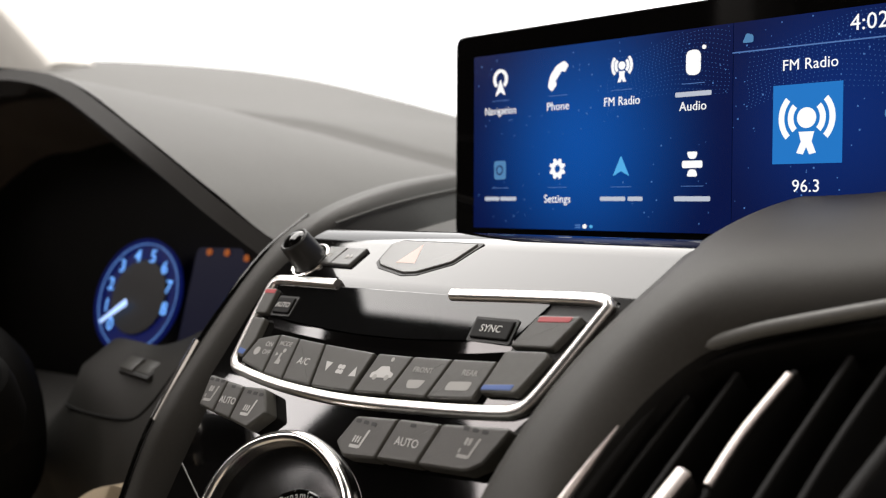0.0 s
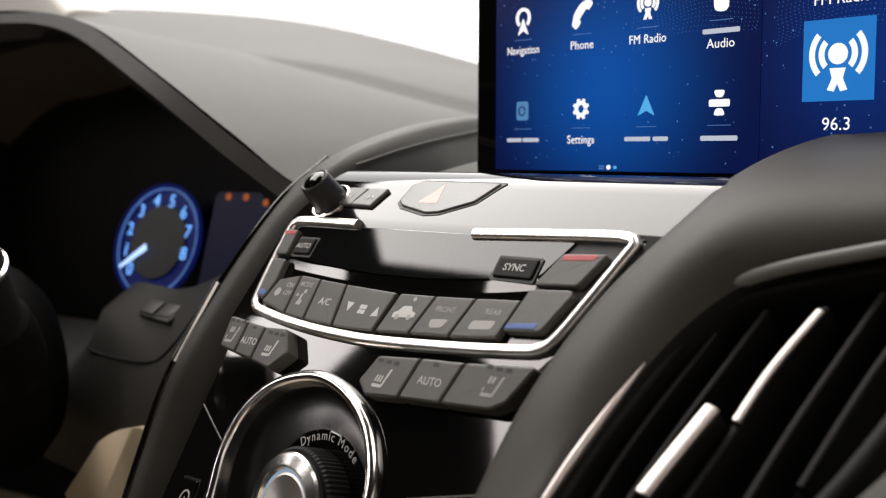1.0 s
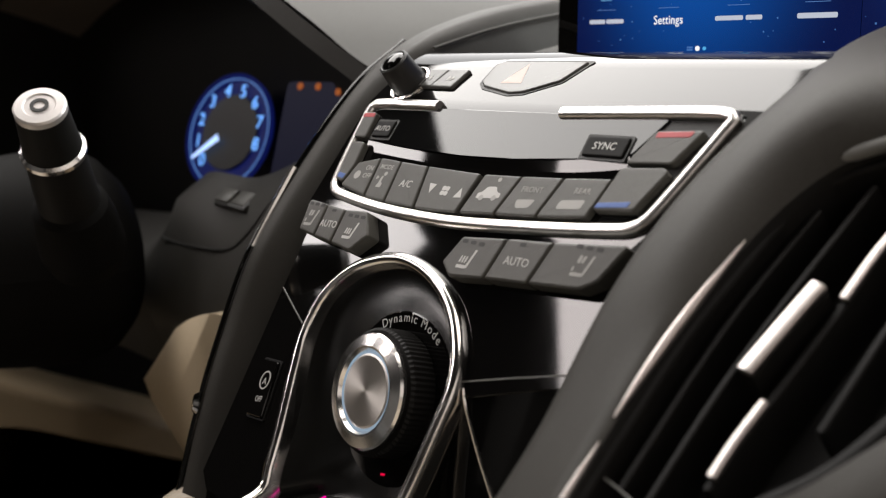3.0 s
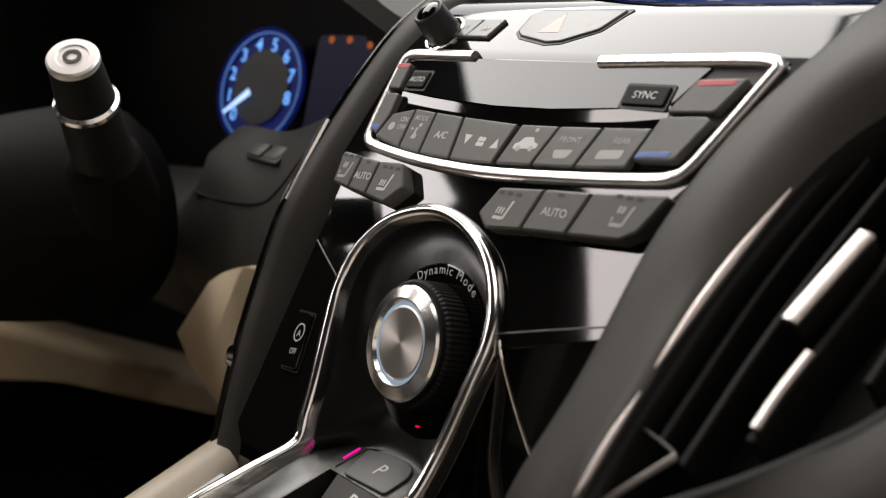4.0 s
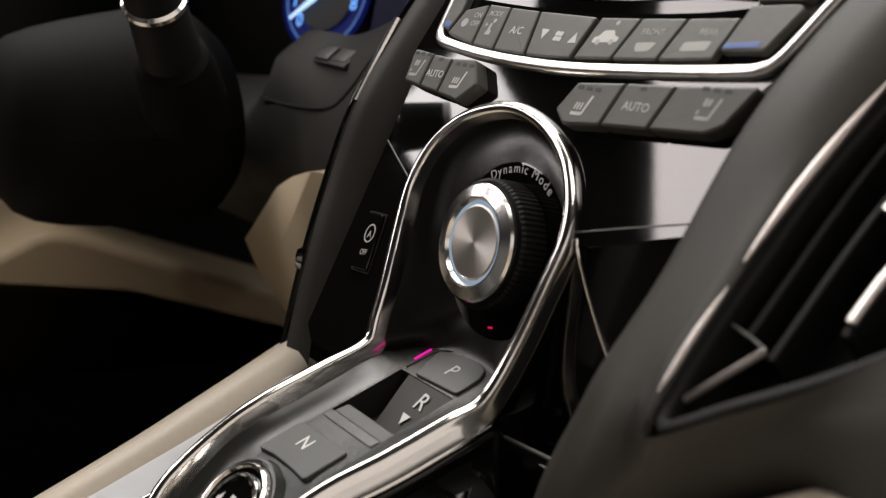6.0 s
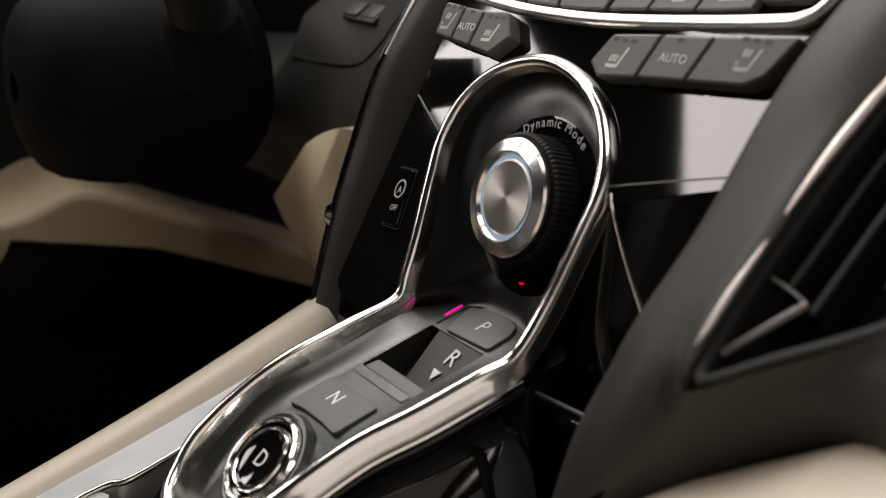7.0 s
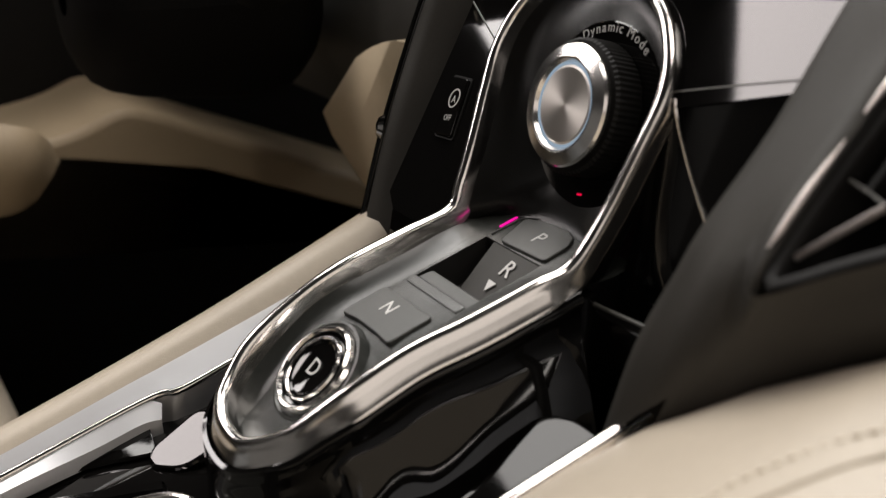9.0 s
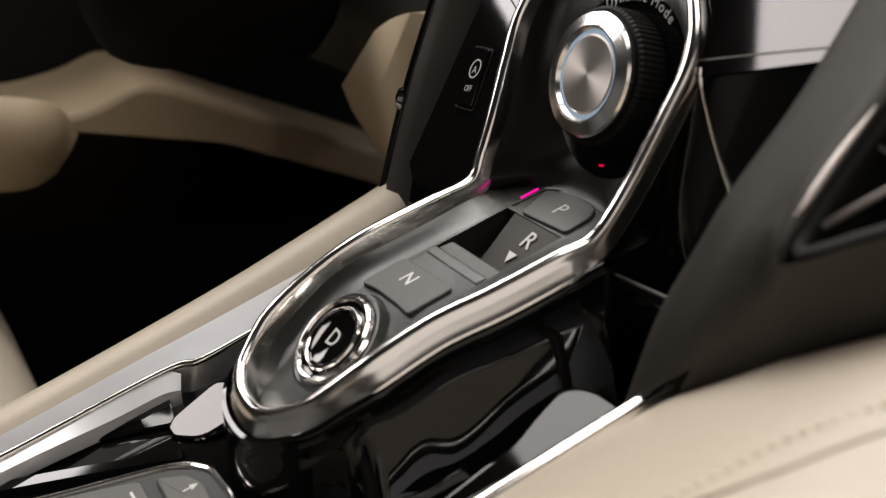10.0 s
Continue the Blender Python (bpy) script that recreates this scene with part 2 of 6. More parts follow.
def prism(pts, low, high, frame_m, bevel=0.0, seg=2, crown=0.0):
    """A plate: a polygon in millimetres pulled from low to high above a plane, its top edge rounded."""
    bm = bmesh.new()
    bm.faces.layers.int.new("crisp")
    pts = [Vector((p[0], p[1])) for p in pts]
    c = sum(pts, Vector((0, 0))) / len(pts)
    rings = [(low, 1.0, 0.0)]
    if bevel > 0:
        for k in range(seg + 1):
            a = math.pi / 2 * k / seg
            rings.append((high - bevel + bevel * math.sin(a), 0.0, bevel * (1 - math.cos(a))))
    else:
        rings.append((high, 1.0, 0.0))
    n = len(pts)
    area = sum(pts[i - 1].x * pts[i].y - pts[i].x * pts[i - 1].y for i in range(n))
    sign = 1 if area > 0 else -1
    norms = []
    for i in range(n):
        t = pts[(i + 1) % n] - pts[i - 1]
        norms.append(Vector((t.y, -t.x)).normalized() * sign if t.length > 1e-9 else Vector((0, 0)))
    room = []
    for i in range(n):
        e0, e1 = pts[i] - pts[i - 1], pts[(i + 1) % n] - pts[i]
        turn = e0.angle(e1, 0.0) if e0.length > 1e-9 and e1.length > 1e-9 else 0.0
        room.append(0.85 * min(e0.length, e1.length) / turn if 0.03 < turn < 0.8 else 99.0)
    loops = []
    for h, _, full in rings:
        loops.append([bm.verts.new(frame_m @ Vector(((p.x - norms[i].x * min(full, room[i])) / 1000, (p.y - norms[i].y * min(full, room[i])) / 1000, h / 1000))) for i, p in enumerate(pts)])
    for a, b in zip(loops[:-1], loops[1:]):
        for i in range(n):
            bm.faces.new((a[i], a[(i + 1) % n], b[(i + 1) % n], b[i]))
    caps = bm.faces.layers.int["crisp"]
    bm.faces.new(loops[0][::-1])[caps] = 1
    if crown:
        mid = bm.verts.new(frame_m @ Vector((c.x / 1000, c.y / 1000, (high + crown) / 1000)))
        for i in range(n):
            bm.faces.new((loops[-1][i], loops[-1][(i + 1) % n], mid))
    else:
        bm.faces.new(loops[-1])[caps] = 1
    return bm


def lathe(profile, frame_m, steps=48, scallop=0, depth=0.0):
    """A turned body: (radius, height) pairs in millimetres round the frame's w axis."""
    bm = bmesh.new()
    bm.faces.layers.int.new("crisp")
    rings = []
    for r, h in profile:
        if r <= 1e-6:
            rings.append([bm.verts.new(frame_m @ Vector((0, 0, h / 1000)))])
            continue
        ring = []
        for k in range(steps):
            a = 2 * math.pi * k / steps
            rr = r - (depth if scallop and k % 2 else 0)
            ring.append(bm.verts.new(frame_m @ Vector((rr * math.cos(a) / 1000, rr * math.sin(a) / 1000, h / 1000))))
        rings.append(ring)
    for a, b in zip(rings[:-1], rings[1:]):
        for k in range(steps):
            j = (k + 1) % steps
            if len(a) == 1 and len(b) == 1:
                continue
            if len(a) == 1:
                bm.faces.new((a[0], b[j], b[k]))
            elif len(b) == 1:
                bm.faces.new((a[k], a[j], b[0]))
            else:
                bm.faces.new((a[k], a[j], b[j], b[k]))
    return bm


def spline(pts, n, closed=False):
    """Points evenly along a smooth curve through pts."""
    pts = [Vector(p) for p in pts]
    m = len(pts)
    fine = []
    spans = m if closed else m - 1
    for i in range(spans):
        if closed:
            p0, p1, p2, p3 = pts[i - 1], pts[i], pts[(i + 1) % m], pts[(i + 2) % m]
        else:
            p1, p2 = pts[i], pts[i + 1]
            p0 = pts[i - 1] if i > 0 else p1 * 2 - p2
            p3 = pts[i + 2] if i + 2 < m else p2 * 2 - p1
        for k in range(12):
            t = k / 12
            fine.append(0.5 * (2 * p1 + (p2 - p0) * t + (2 * p0 - 5 * p1 + 4 * p2 - p3) * t ** 2 + (3 * p1 - p0 - 3 * p2 + p3) * t ** 3))
    fine.append(pts[0] if closed else pts[-1])
    d = [0.0]
    for a, b in zip(fine[:-1], fine[1:]):
        d.append(d[-1] + (b - a).length)
    out = []
    j = 0
    count = n if closed else n - 1
    for k in range(n):
        want = d[-1] * k / count
        while j < len(d) - 2 and d[j + 1] < want:
            j += 1
        span = d[j + 1] - d[j]
        t = (want - d[j]) / span if span > 1e-12 else 0
        out.append(fine[j].lerp(fine[j + 1], min(max(t, 0), 1)))
    return out


def even(pts, n):
    """Points at even steps of the curve's own parameter, so that alike rails keep step."""
    pts = [Vector(p) for p in pts]
    m = len(pts)
    out = []
    for k in range(n):
        f = (m - 1) * k / (n - 1)
        i = min(int(f), m - 2)
        t = f - i
        p1, p2 = pts[i], pts[i + 1]
        p0 = pts[i - 1] if i > 0 else p1 * 2 - p2
        p3 = pts[i + 2] if i + 2 < m else p2 * 2 - p1
        out.append(0.5 * (2 * p1 + (p2 - p0) * t + (2 * p0 - 5 * p1 + 4 * p2 - p3) * t ** 2 + (3 * p1 - p0 - 3 * p2 + p3) * t ** 3))
    return out


def sweep(path, section, up, closed=False, caps=True):
    """A section (a: to the side, b: up; millimetres) carried along a path. up: one direction, or one per point."""
    bm = bmesh.new()
    n = len(path)
    rings = []
    for i, p in enumerate(path):
        q0 = path[i - 1] if (i > 0 or closed) else path[0]
        q1 = path[(i + 1) % n] if (i < n - 1 or closed) else path[-1]
        t = (q1 - q0).normalized()
        u = Vector(up[i]) if isinstance(up, list) else Vector(up)
        u = (u - t * u.dot(t)).normalized()
        s = t.cross(u)
        rings.append([bm.verts.new(p + s * (a / 1000) + u * (b / 1000)) for a, b in section])
    m = len(section)
    pairs = list(zip(rings[:-1], rings[1:])) + ([(rings[-1], rings[0])] if closed else [])
    for a, b in pairs:
        for k in range(m):
            bm.faces.new((a[k], a[(k + 1) % m], b[(k + 1) % m], b[k]))
    if caps and not closed:
        bm.faces.new(rings[0][::-1])
        bm.faces.new(rings[-1])
    return bm


def loft(rails, n, thick=None):
    """A skin over several smooth rails; thick: a direction in which it is given depth."""
    bm = bmesh.new()
    if len({len(r) for r in rails}) == 1:
        grid = [even(r, n) for r in rails]
    else:
        grid = [spline(r, n) for r in rails]
    vs = [[bm.verts.new(p) for p in row] for row in grid]
    for a, b in zip(vs[:-1], vs[1:]):
        for k in range(n - 1):
            bm.faces.new((a[k], a[k + 1], b[k + 1], b[k]))
    if thick is not None:
        t = Vector(thick)
        ws = [[bm.verts.new(p + t) for p in row] for row in grid]
        for a, b in zip(ws[:-1], ws[1:]):
            for k in range(n - 1):
                bm.faces.new((a[k], b[k], b[k + 1], a[k + 1]))
        border = [(0, k) for k in range(n)] + [(r, n - 1) for r in range(1, len(rails))]
        border += [(len(rails) - 1, k) for k in range(n - 2, -1, -1)] + [(r, 0) for r in range(len(rails) - 2, 0, -1)]
        for i, (r, k) in enumerate(border):
            r2, k2 = border[(i + 1) % len(border)]
            bm.faces.new((vs[r][k], vs[r2][k2], ws[r2][k2], ws[r][k]))
    return bm


def circle(r, n=24, cx=0.0, cy=0.0, ry=None):
    return [(cx + r * math.cos(2 * math.pi * k / n), cy + (ry or r) * math.sin(2 * math.pi * k / n)) for k in range(n)]


def block(size, m, bevel=0.004, seg=2):
    bm = bmesh.new()
    bmesh.ops.create_cube(bm, size=1)
    bmesh.ops.scale(bm, verts=bm.verts, vec=size)
    if bevel:
        bmesh.ops.bevel(bm, geom=list(bm.edges), offset=bevel, segments=seg, affect="EDGES", profile=0.6)
    bmesh.ops.transform(bm, verts=bm.verts, matrix=m)
    return bm


def lettering(name, text, size, m, material, parent, label="", depth=0.12, squeeze=1.0, spread=1.0, weight=0.25):
    """Raised letters in the built-in font, centred on the frame m; size in millimetres is the height of capitals."""
    cu = bpy.data.curves.new(name, "FONT")
    cu.body = text
    cu.align_x, cu.align_y = "CENTER", "CENTER"
    cu.size = size / 1000 / 0.69
    cu.extrude = depth / 1000 / 2
    cu.space_character = spread
    cu.resolution_u = 3
    cu.offset = size * 0.00003 * weight
    tmp = bpy.data.objects.new(name, cu)
    scene.collection.objects.link(tmp)
    bpy.context.view_layer.update()
    me = bpy.data.meshes.new_from_object(tmp.evaluated_get(bpy.context.evaluated_depsgraph_get()))
    bpy.data.objects.remove(tmp)
    me.transform(m @ Matrix.Diagonal((squeeze, 1, 1, 1)))
    me.materials.clear()
    me.materials.append(material)
    ob = new(name, me)
    ob.parent = parent
    if label:
        tagged(ob, label=label)
    return ob


CLIMATE = plane_frame((-0.113, 0.6975), (-0.147, 0.653))
FACE = plane_frame((-0.147, 0.653), (-0.209, 0.540))
LEDGE = plane_frame((-0.085, 0.7185), (-0.113, 0.6975))
SHIFT = plane_frame((-0.193, 0.543), (-0.284, 0.5155))
VENT = plane_frame((-0.121, 0.684), (-0.226, 0.595))

# ---- cabin shell ----
def shell(name, size, place, material, label, bevel=0.01, turn=(0, 0, 0)):
    ob = finish(block(size, pose(*place, *turn), bevel), name, material)
    return tagged(ob, label, "car body", kind="structure")


shell("floor", (1.7, 3.2, 0.04), (0, -0.6, 0.03), CARPET, "black carpeted cabin floor")
shell("wall_firewall", (1.7, 0.04, 0.66), (0, 0.62, 0.37), CARPET, "black carpeted bulkhead under the dashboard")
# Rear wall and headliner are out of view, added as dark reflection blockers.
shell("wall_rear", (1.7, 0.06, 1.0), (0, -2.0, 0.5), LINING, "grey lined unseen rear end of the cabin that blocks reflections")
shell("ceiling_rear", (1.3, 0.7, 0.05), (0, -1.65, 1.26), LINING, "grey unseen headliner over the rear seats that blocks reflections")
# Unseen dark walls, ceiling and ground, added to block the white world outside.
shell("wall_blocker_left", (0.1, 6.0, 4.0), (-4.0, -2.0, 2.0), LIGHTBLOCK, "unseen black wall that keeps the surrounding white out")
shell("wall_blocker_right", (0.1, 9.0, 4.0), (4.0, -1.5, 2.0), LIGHTBLOCK, "unseen black wall that keeps the surrounding white out")
shell("wall_blocker_rear", (8.0, 0.1, 4.0), (0, -5.0, 2.0), LIGHTBLOCK, "unseen black wall that keeps the surrounding white out")
shell("ceiling_blocker", (8.0, 7.6, 0.1), (0, -1.3, 4.0), LIGHTBLOCK, "unseen black ceiling that keeps the surrounding white out")
shell("ground", (30.0, 30.0, 0.1), (0, 0, -0.45), LIGHTBLOCK, "unseen dark ground that keeps the surrounding white out")
shell("wall_door_passenger", (0.06, 1.4, 0.62), (0.78, -0.55, 0.40), BEIGE, "beige passenger door lining below its window", 0.02)
# Both pillars are out of view too and serve to block reflections.
shell("wall_pillar_passenger", (0.08, 0.14, 0.75), (0.74, -1.3, 0.95), LINING, "grey lined unseen pillar behind the passenger door that blocks reflections", 0.02)
shell("wall_pillar_driver", (0.08, 0.14, 0.75), (-0.74, -1.3, 0.95), LINING, "grey lined unseen pillar behind the driver door that blocks reflections", 0.02)

# dashboard top, one soft skin from the windscreen to the cowl of the instruments
XS = (-1.60, -1.30, -0.95, -0.70, -0.55, -0.45, -0.35, -0.26, -0.20, -0.16, -0.12, 0.0, 0.3, 0.9)
FAR_Z = (0.985, 0.954, 0.909, 0.858, 0.820, 0.800, 0.790, 0.785, 0.782, 0.780, 0.779, 0.778, 0.778, 0.775)
CREASE_Z = (0.915, 0.895, 0.862, 0.832, 0.814, 0.800, 0.780, 0.762, 0.751, 0.744, 0.738, 0.735, 0.735, 0.735)
COWL_Z = (0.80, 0.81, 0.825, 0.832, 0.835, 0.828, 0.810, 0.775, 0.739, 0.708, 0.700, 0.700, 0.700, 0.70)
COWL_Y = (-0.05, -0.06, -0.08, -0.095, -0.099, -0.099, -0.099, -0.099, -0.084, -0.060, -0.02, 0.01, 0.01, 0.01)
mid = [(a + b) / 2 + 0.006 for a, b in zip(FAR_Z, CREASE_Z)]
low = [a + (b - a) * 0.55 - 0.004 for a, b in zip(CREASE_Z, COWL_Z)]
rails = [[(x, 0.60, z - 0.02) for x, z in zip(XS, FAR_Z)], [(x, 0.47, z - 0.001) for x, z in zip(XS, FAR_Z)], [(x, 0.44, z) for x, z in zip(XS, FAR_Z)], [(x, 0.31, z) for x, z in zip(XS, mid)]]
rails += [[(x, 0.180, z + 0.004) for x, z in zip(XS, CREASE_Z)], [(x, 0.166, z + 0.001) for x, z in zip(XS, CREASE_Z)], [(x, 0.160, z - 0.005) for x, z in zip(XS, CREASE_Z)], [(x, 0.140, z - 0.003) for x, z in zip(XS, CREASE_Z)]]
rails += [[(x, 0.05, z) for x, z in zip(XS, low)], [(x, y, z) for x, y, z in zip(XS, COWL_Y, COWL_Z)]]
dash = tagged(finish(loft(rails, 80), "dashboard", DASH, None, "", 70), "dark grey grained soft dashboard top with a shallow crease", "dashboard", kind="structure")
PILLAR = Matrix(((1, 0, 0, 0), (0, 0, -1, 0.34), (0, 1, 0, 0), (0, 0, 0, 1)))
pillar = tagged(finish(prism([(-1523, 1059), (-1326, 947), (-1345, 900), (-1500, 700), (-2100, 850), (-2100, 1320)], -30, 40, PILLAR, 22, 4), "wall_pillar_front", PALELINING), "pale lined windscreen pillar", "car body", kind="structure")

# ---- infotainment screen ----
SX = 0.046
SCREEN = Matrix(((1, 0, 0, SX - 0.12), (0, 0, -1, 0.0), (0, 1, 0, 0.72), (0, 0, 0, 1)))
screen = thing("infotainment_screen", "wide lit blue touchscreen in a black housing on the dashboard", "screen")
part("housing", prism(rounded([(-15, -6), (255, -6), (255, 102), (-15, 102)], 6), -16, 0, SCREEN, 1.2), PIANO, screen, "black housing with a thin grey rim")
DISPLAY_L = screen_material("display_left", (SX - 0.045, 0, 0.762), 0.085, (0.0012, 0.006, 0.055), (0.003, 0.072, 0.34), 1.0)
DISPLAY_R = screen_material("display_right", (SX + 0.09, 0, 0.77), 0.07, (0.002, 0.006, 0.05), (0.003, 0.022, 0.15), 1.0)
part("main_display", prism([(0, 0), (160, 0), (160, 90), (0, 90)], 0, 0.3, SCREEN), DISPLAY_L, screen, "glowing blue menu display")
part("side_display", prism([(160.4, 0), (240, 0), (240, 90), (160.4, 90)], 0, 0.3, SCREEN), DISPLAY_R, screen, "dark blue radio display")


# ---- what the screen shows ----
def icon(pts, mat, name="icon", h=0.9):
    return part(name, prism(pts, 0.3, h, SCREEN), mat, screen)


def arc(cx, cy, r, a0, a1, wd, n=12):
    out = [(cx + (r + wd / 2) * math.cos(radians(a0 + (a1 - a0) * k / n)), cy + (r + wd / 2) * math.sin(radians(a0 + (a1 - a0) * k / n))) for k in range(n + 1)]
    return out + [(cx + (r - wd / 2) * math.cos(radians(a1 + (a0 - a1) * k / n)), cy + (r - wd / 2) * math.sin(radians(a1 + (a0 - a1) * k / n))) for k in range(n + 1)]


def on_screen(text, size, u, v, mat=ICONWHITE, squeeze=1.0):
    return lettering("caption", text, size, at_uv(SCREEN, u, v, 0.6), mat, screen, "", 0.1, squeeze, 1.03, 0.0)


def bar(u, v, w, h, mat=ICONWHITE):
    return part("caption_bar", prism(rounded([(u - w / 2, v - h / 2), (u + w / 2, v - h / 2), (u + w / 2, v + h / 2), (u - w / 2, v + h / 2)], h * 0.3, 2), 0.3, 0.7, SCREEN), mat, screen)


C1, C2, C3, C4, R1, R2 = 20, 60, 100, 140, 75.5, 30.0
for c, vbase in ((C1, 66), (C2, 66), (C3, 66), (C4, 66), (C1, 20.8), (C2, 20.8), (C3, 20.8), (C4, 20.8)):
    bar(c, vbase, 12, 0.25, LINEBLUE)
# navigation: ring with a pointer
icon(arc(C1, 77, 4.3, -50, 230, 1.7, 20), ICONWHITE)
icon([(C1, 76.5), (C1 + 3.4, 68.6), (C1, 70.6), (C1 - 3.4, 68.6)], ICONWHITE)
on_screen("Navigation", 3.9, C1, 60.6, squeeze=0.92)
# phone handset
icon(rounded([(C2 - 6.5, 70.5), (C2 - 4, 68.2), (C2 - 0.8, 71.5), (C2 - 2.0, 73.0), (C2 + 2.4, 78.0), (C2 + 4.2, 77.0), (C2 + 6.8, 80.4), (C2 + 4.2, 82.6), (C2 - 1, 80.6), (C2 - 5, 76)], 0.9, 2), ICONWHITE)
on_screen("Phone", 4.0, C2, 60.6)
# radio mast
icon(circle(1.9, 14, C3, 77.2), ICONWHITE)
icon([(C3 - 1.6, 74.6), (C3 + 1.6, 74.6), (C3 + 1.2, 72.2), (C3 + 2.4, 69.6), (C3 + 0.9, 69.6), (C3, 71.6), (C3 - 0.9, 69.6), (C3 - 2.4, 69.6), (C3 - 1.2, 72.2)], ICONWHITE)
for r in (3.6, 5.6):
    icon(arc(C3, 77.2, r, -42, 42, 1.2), ICONWHITE)
    icon(arc(C3, 77.2, r, 138, 222, 1.2), ICONWHITE)
on_screen("FM Radio", 4.0, C3, 60.6, squeeze=0.95)
# wireless audio: a plain rounded mark
icon(rounded([(C4 - 3.7, 69.6), (C4 + 3.7, 69.6), (C4 + 3.7, 80.6), (C4 - 3.7, 80.6)], 3.2, 5), ICONWHITE)
icon(circle(0.9, 10, C4 + 5.6, 81.4), ICONWHITE)
bar(C4, 61.4, 19, 2.1, ICONSOFT)
on_screen("Audio", 4.0, C4, 55.9)
# phone link: a plain rounded tile
icon(rounded([(C1 - 4, 25.2), (C1 + 4, 25.2), (C1 + 4, 34.8), (C1 - 4, 34.8)], 1.6, 3), ICONDULL)
icon(arc(C1, 30, 2.2, 0, 350, 0.7, 20), GAUGEDEEP, "icon", 1.1)
bar(C1 - 5.9, 15.2, 10.4, 2.0, ICONSOFT)
bar(C1 + 6.0, 15.2, 11.2, 2.0, ICONSOFT)
# settings: gear wheel
icon(arc(C2, 30, 3.0, 0, 355, 2.0, 24), ICONWHITE)
for k in range(8):
    a = radians(45 * k + 22)
    cx, cy = C2 + 4.4 * math.cos(a), 30 + 4.4 * math.sin(a)
    t = (-math.sin(a), math.cos(a))
    icon([(cx - t[0] * 0.9 - math.cos(a), cy - t[1] * 0.9 - math.sin(a)), (cx + t[0] * 0.9 - math.cos(a), cy + t[1] * 0.9 - math.sin(a)), (cx + t[0] * 0.7 + math.cos(a) * 0.7, cy + t[1] * 0.7 + math.sin(a) * 0.7), (cx - t[0] * 0.7 + math.cos(a) * 0.7, cy - t[1] * 0.7 + math.sin(a) * 0.7)], ICONWHITE)
on_screen("Settings", 4.0, C2, 15.0, squeeze=0.95)
# phone link: blue arrow mark
icon([(C3, 35.0), (C3 + 4.6, 26.0), (C3, 28.2), (C3 - 4.6, 26.0)], ICONBLUE)
bar(C3 - 5.0, 15.2, 15, 2.0, ICONSOFT)
bar(C3 + 8.4, 15.2, 8.4, 2.0, ICONSOFT)
# satellite radio: a plain mark
icon(rounded([(C4 - 5.2, 28.8), (C4 + 5.2, 28.8), (C4 + 5.2, 32.0), (C4 - 5.2, 32.0)], 0.8, 2), ICONWHITE)
icon(rounded([(C4 - 1.6, 32.8), (C4 + 1.6, 32.8), (C4 + 2.8, 36.0), (C4 - 2.8, 36.0)], 1.3, 3), ICONWHITE)
icon(rounded([(C4 - 2.8, 25.0), (C4 + 2.8, 25.0), (C4 + 1.6, 28.2), (C4 - 1.6, 28.2)], 1.3, 3), ICONWHITE)
bar(C4, 15.2, 19, 2.2, ICONSOFT)
# page dots
icon(circle(1.1, 12, 78, 1.9), ICONWHITE)
icon(circle(0.8, 10, 82, 1.9), ICONBLUE)
bar(73.5, 2.4, 3.2, 0.7, DOTBLUE)
bar(73.5, 1.3, 3.2, 0.7, DOTBLUE)
# right pane
bar(200, 77.3, 80, 0.5, LINEBLUE)
icon(rounded([(165, 81), (170, 81), (170, 84), (167, 85)], 0.8, 2), ICONDULL)
on_screen("4:02", 6.2, 221.5, 83.6)
on_screen("FM Radio", 4.4, 196.5, 69.6)
part("radio_tile", prism([(180, 29.5), (211, 29.5), (211, 61.8), (180, 61.8)], 0.3, 0.6, SCREEN), TILEBLUE, screen, "bright blue radio tile")
icon(circle(4.2, 20, 195.5, 48.0), ICONWHITE, "icon", 1.0)
icon([(192.1, 42.4), (198.9, 42.4), (197.8, 38.4), (199.8, 33.8), (197.0, 33.2), (195.5, 36.4), (194.0, 33.2), (191.2, 33.8), (193.2, 38.4)], ICONWHITE, "icon", 1.0)
for r in (7.2, 11.4):
    icon(arc(195.5, 48.0, r, -42, 42, 2.4), ICONWHITE, "icon", 1.0)
    icon(arc(195.5, 48.0, r, 138, 222, 2.4), ICONWHITE, "icon", 1.0)
on_screen("96.3", 5.0, 195.5, 20.2)
bar(195.5, 13.8, 12, 2.4, ICONDULL)
bar(231, 48, 5, 3, ICONDULL)

# faint star field and mesh of fine dots over both panes
rng = random.Random(4)
verts, faces = [], []


def speck(u, v, r):
    n0 = len(verts)
    for a in (45, 135, 225, 315):
        verts.append(uv(SCREEN, u + r * math.cos(radians(a)), v + r * math.sin(radians(a)), 0.45))
    faces.append((n0, n0 + 1, n0 + 2, n0 + 3))


for _ in range(150):
    speck(rng.uniform(1, 239), rng.uniform(1, 89), rng.uniform(0.22, 0.55))
for i in range(46):
    for j in range(16):
        u = 92 + i * 2.0 + 0.6 * math.sin(j * 0.7)
        v = 88.5 - j * 1.7 - 4.5 * (1 - math.cos((i - 26) * 0.09)) - 2.0 * math.sin(i * 0.17 + j * 0.2)
        if 1 < v < 89 and u < 159:
            speck(u, v, 0.2)
        if 1 < v - 2 < 89 and u + 78 < 239:
            speck(u + 76, v - 2, 0.2)
me = bpy.data.meshes.new("star_field")
me.from_pydata(verts, [], faces)
me.materials.append(DOTBLUE)
stars = new("star_field", me)
stars.parent = screen
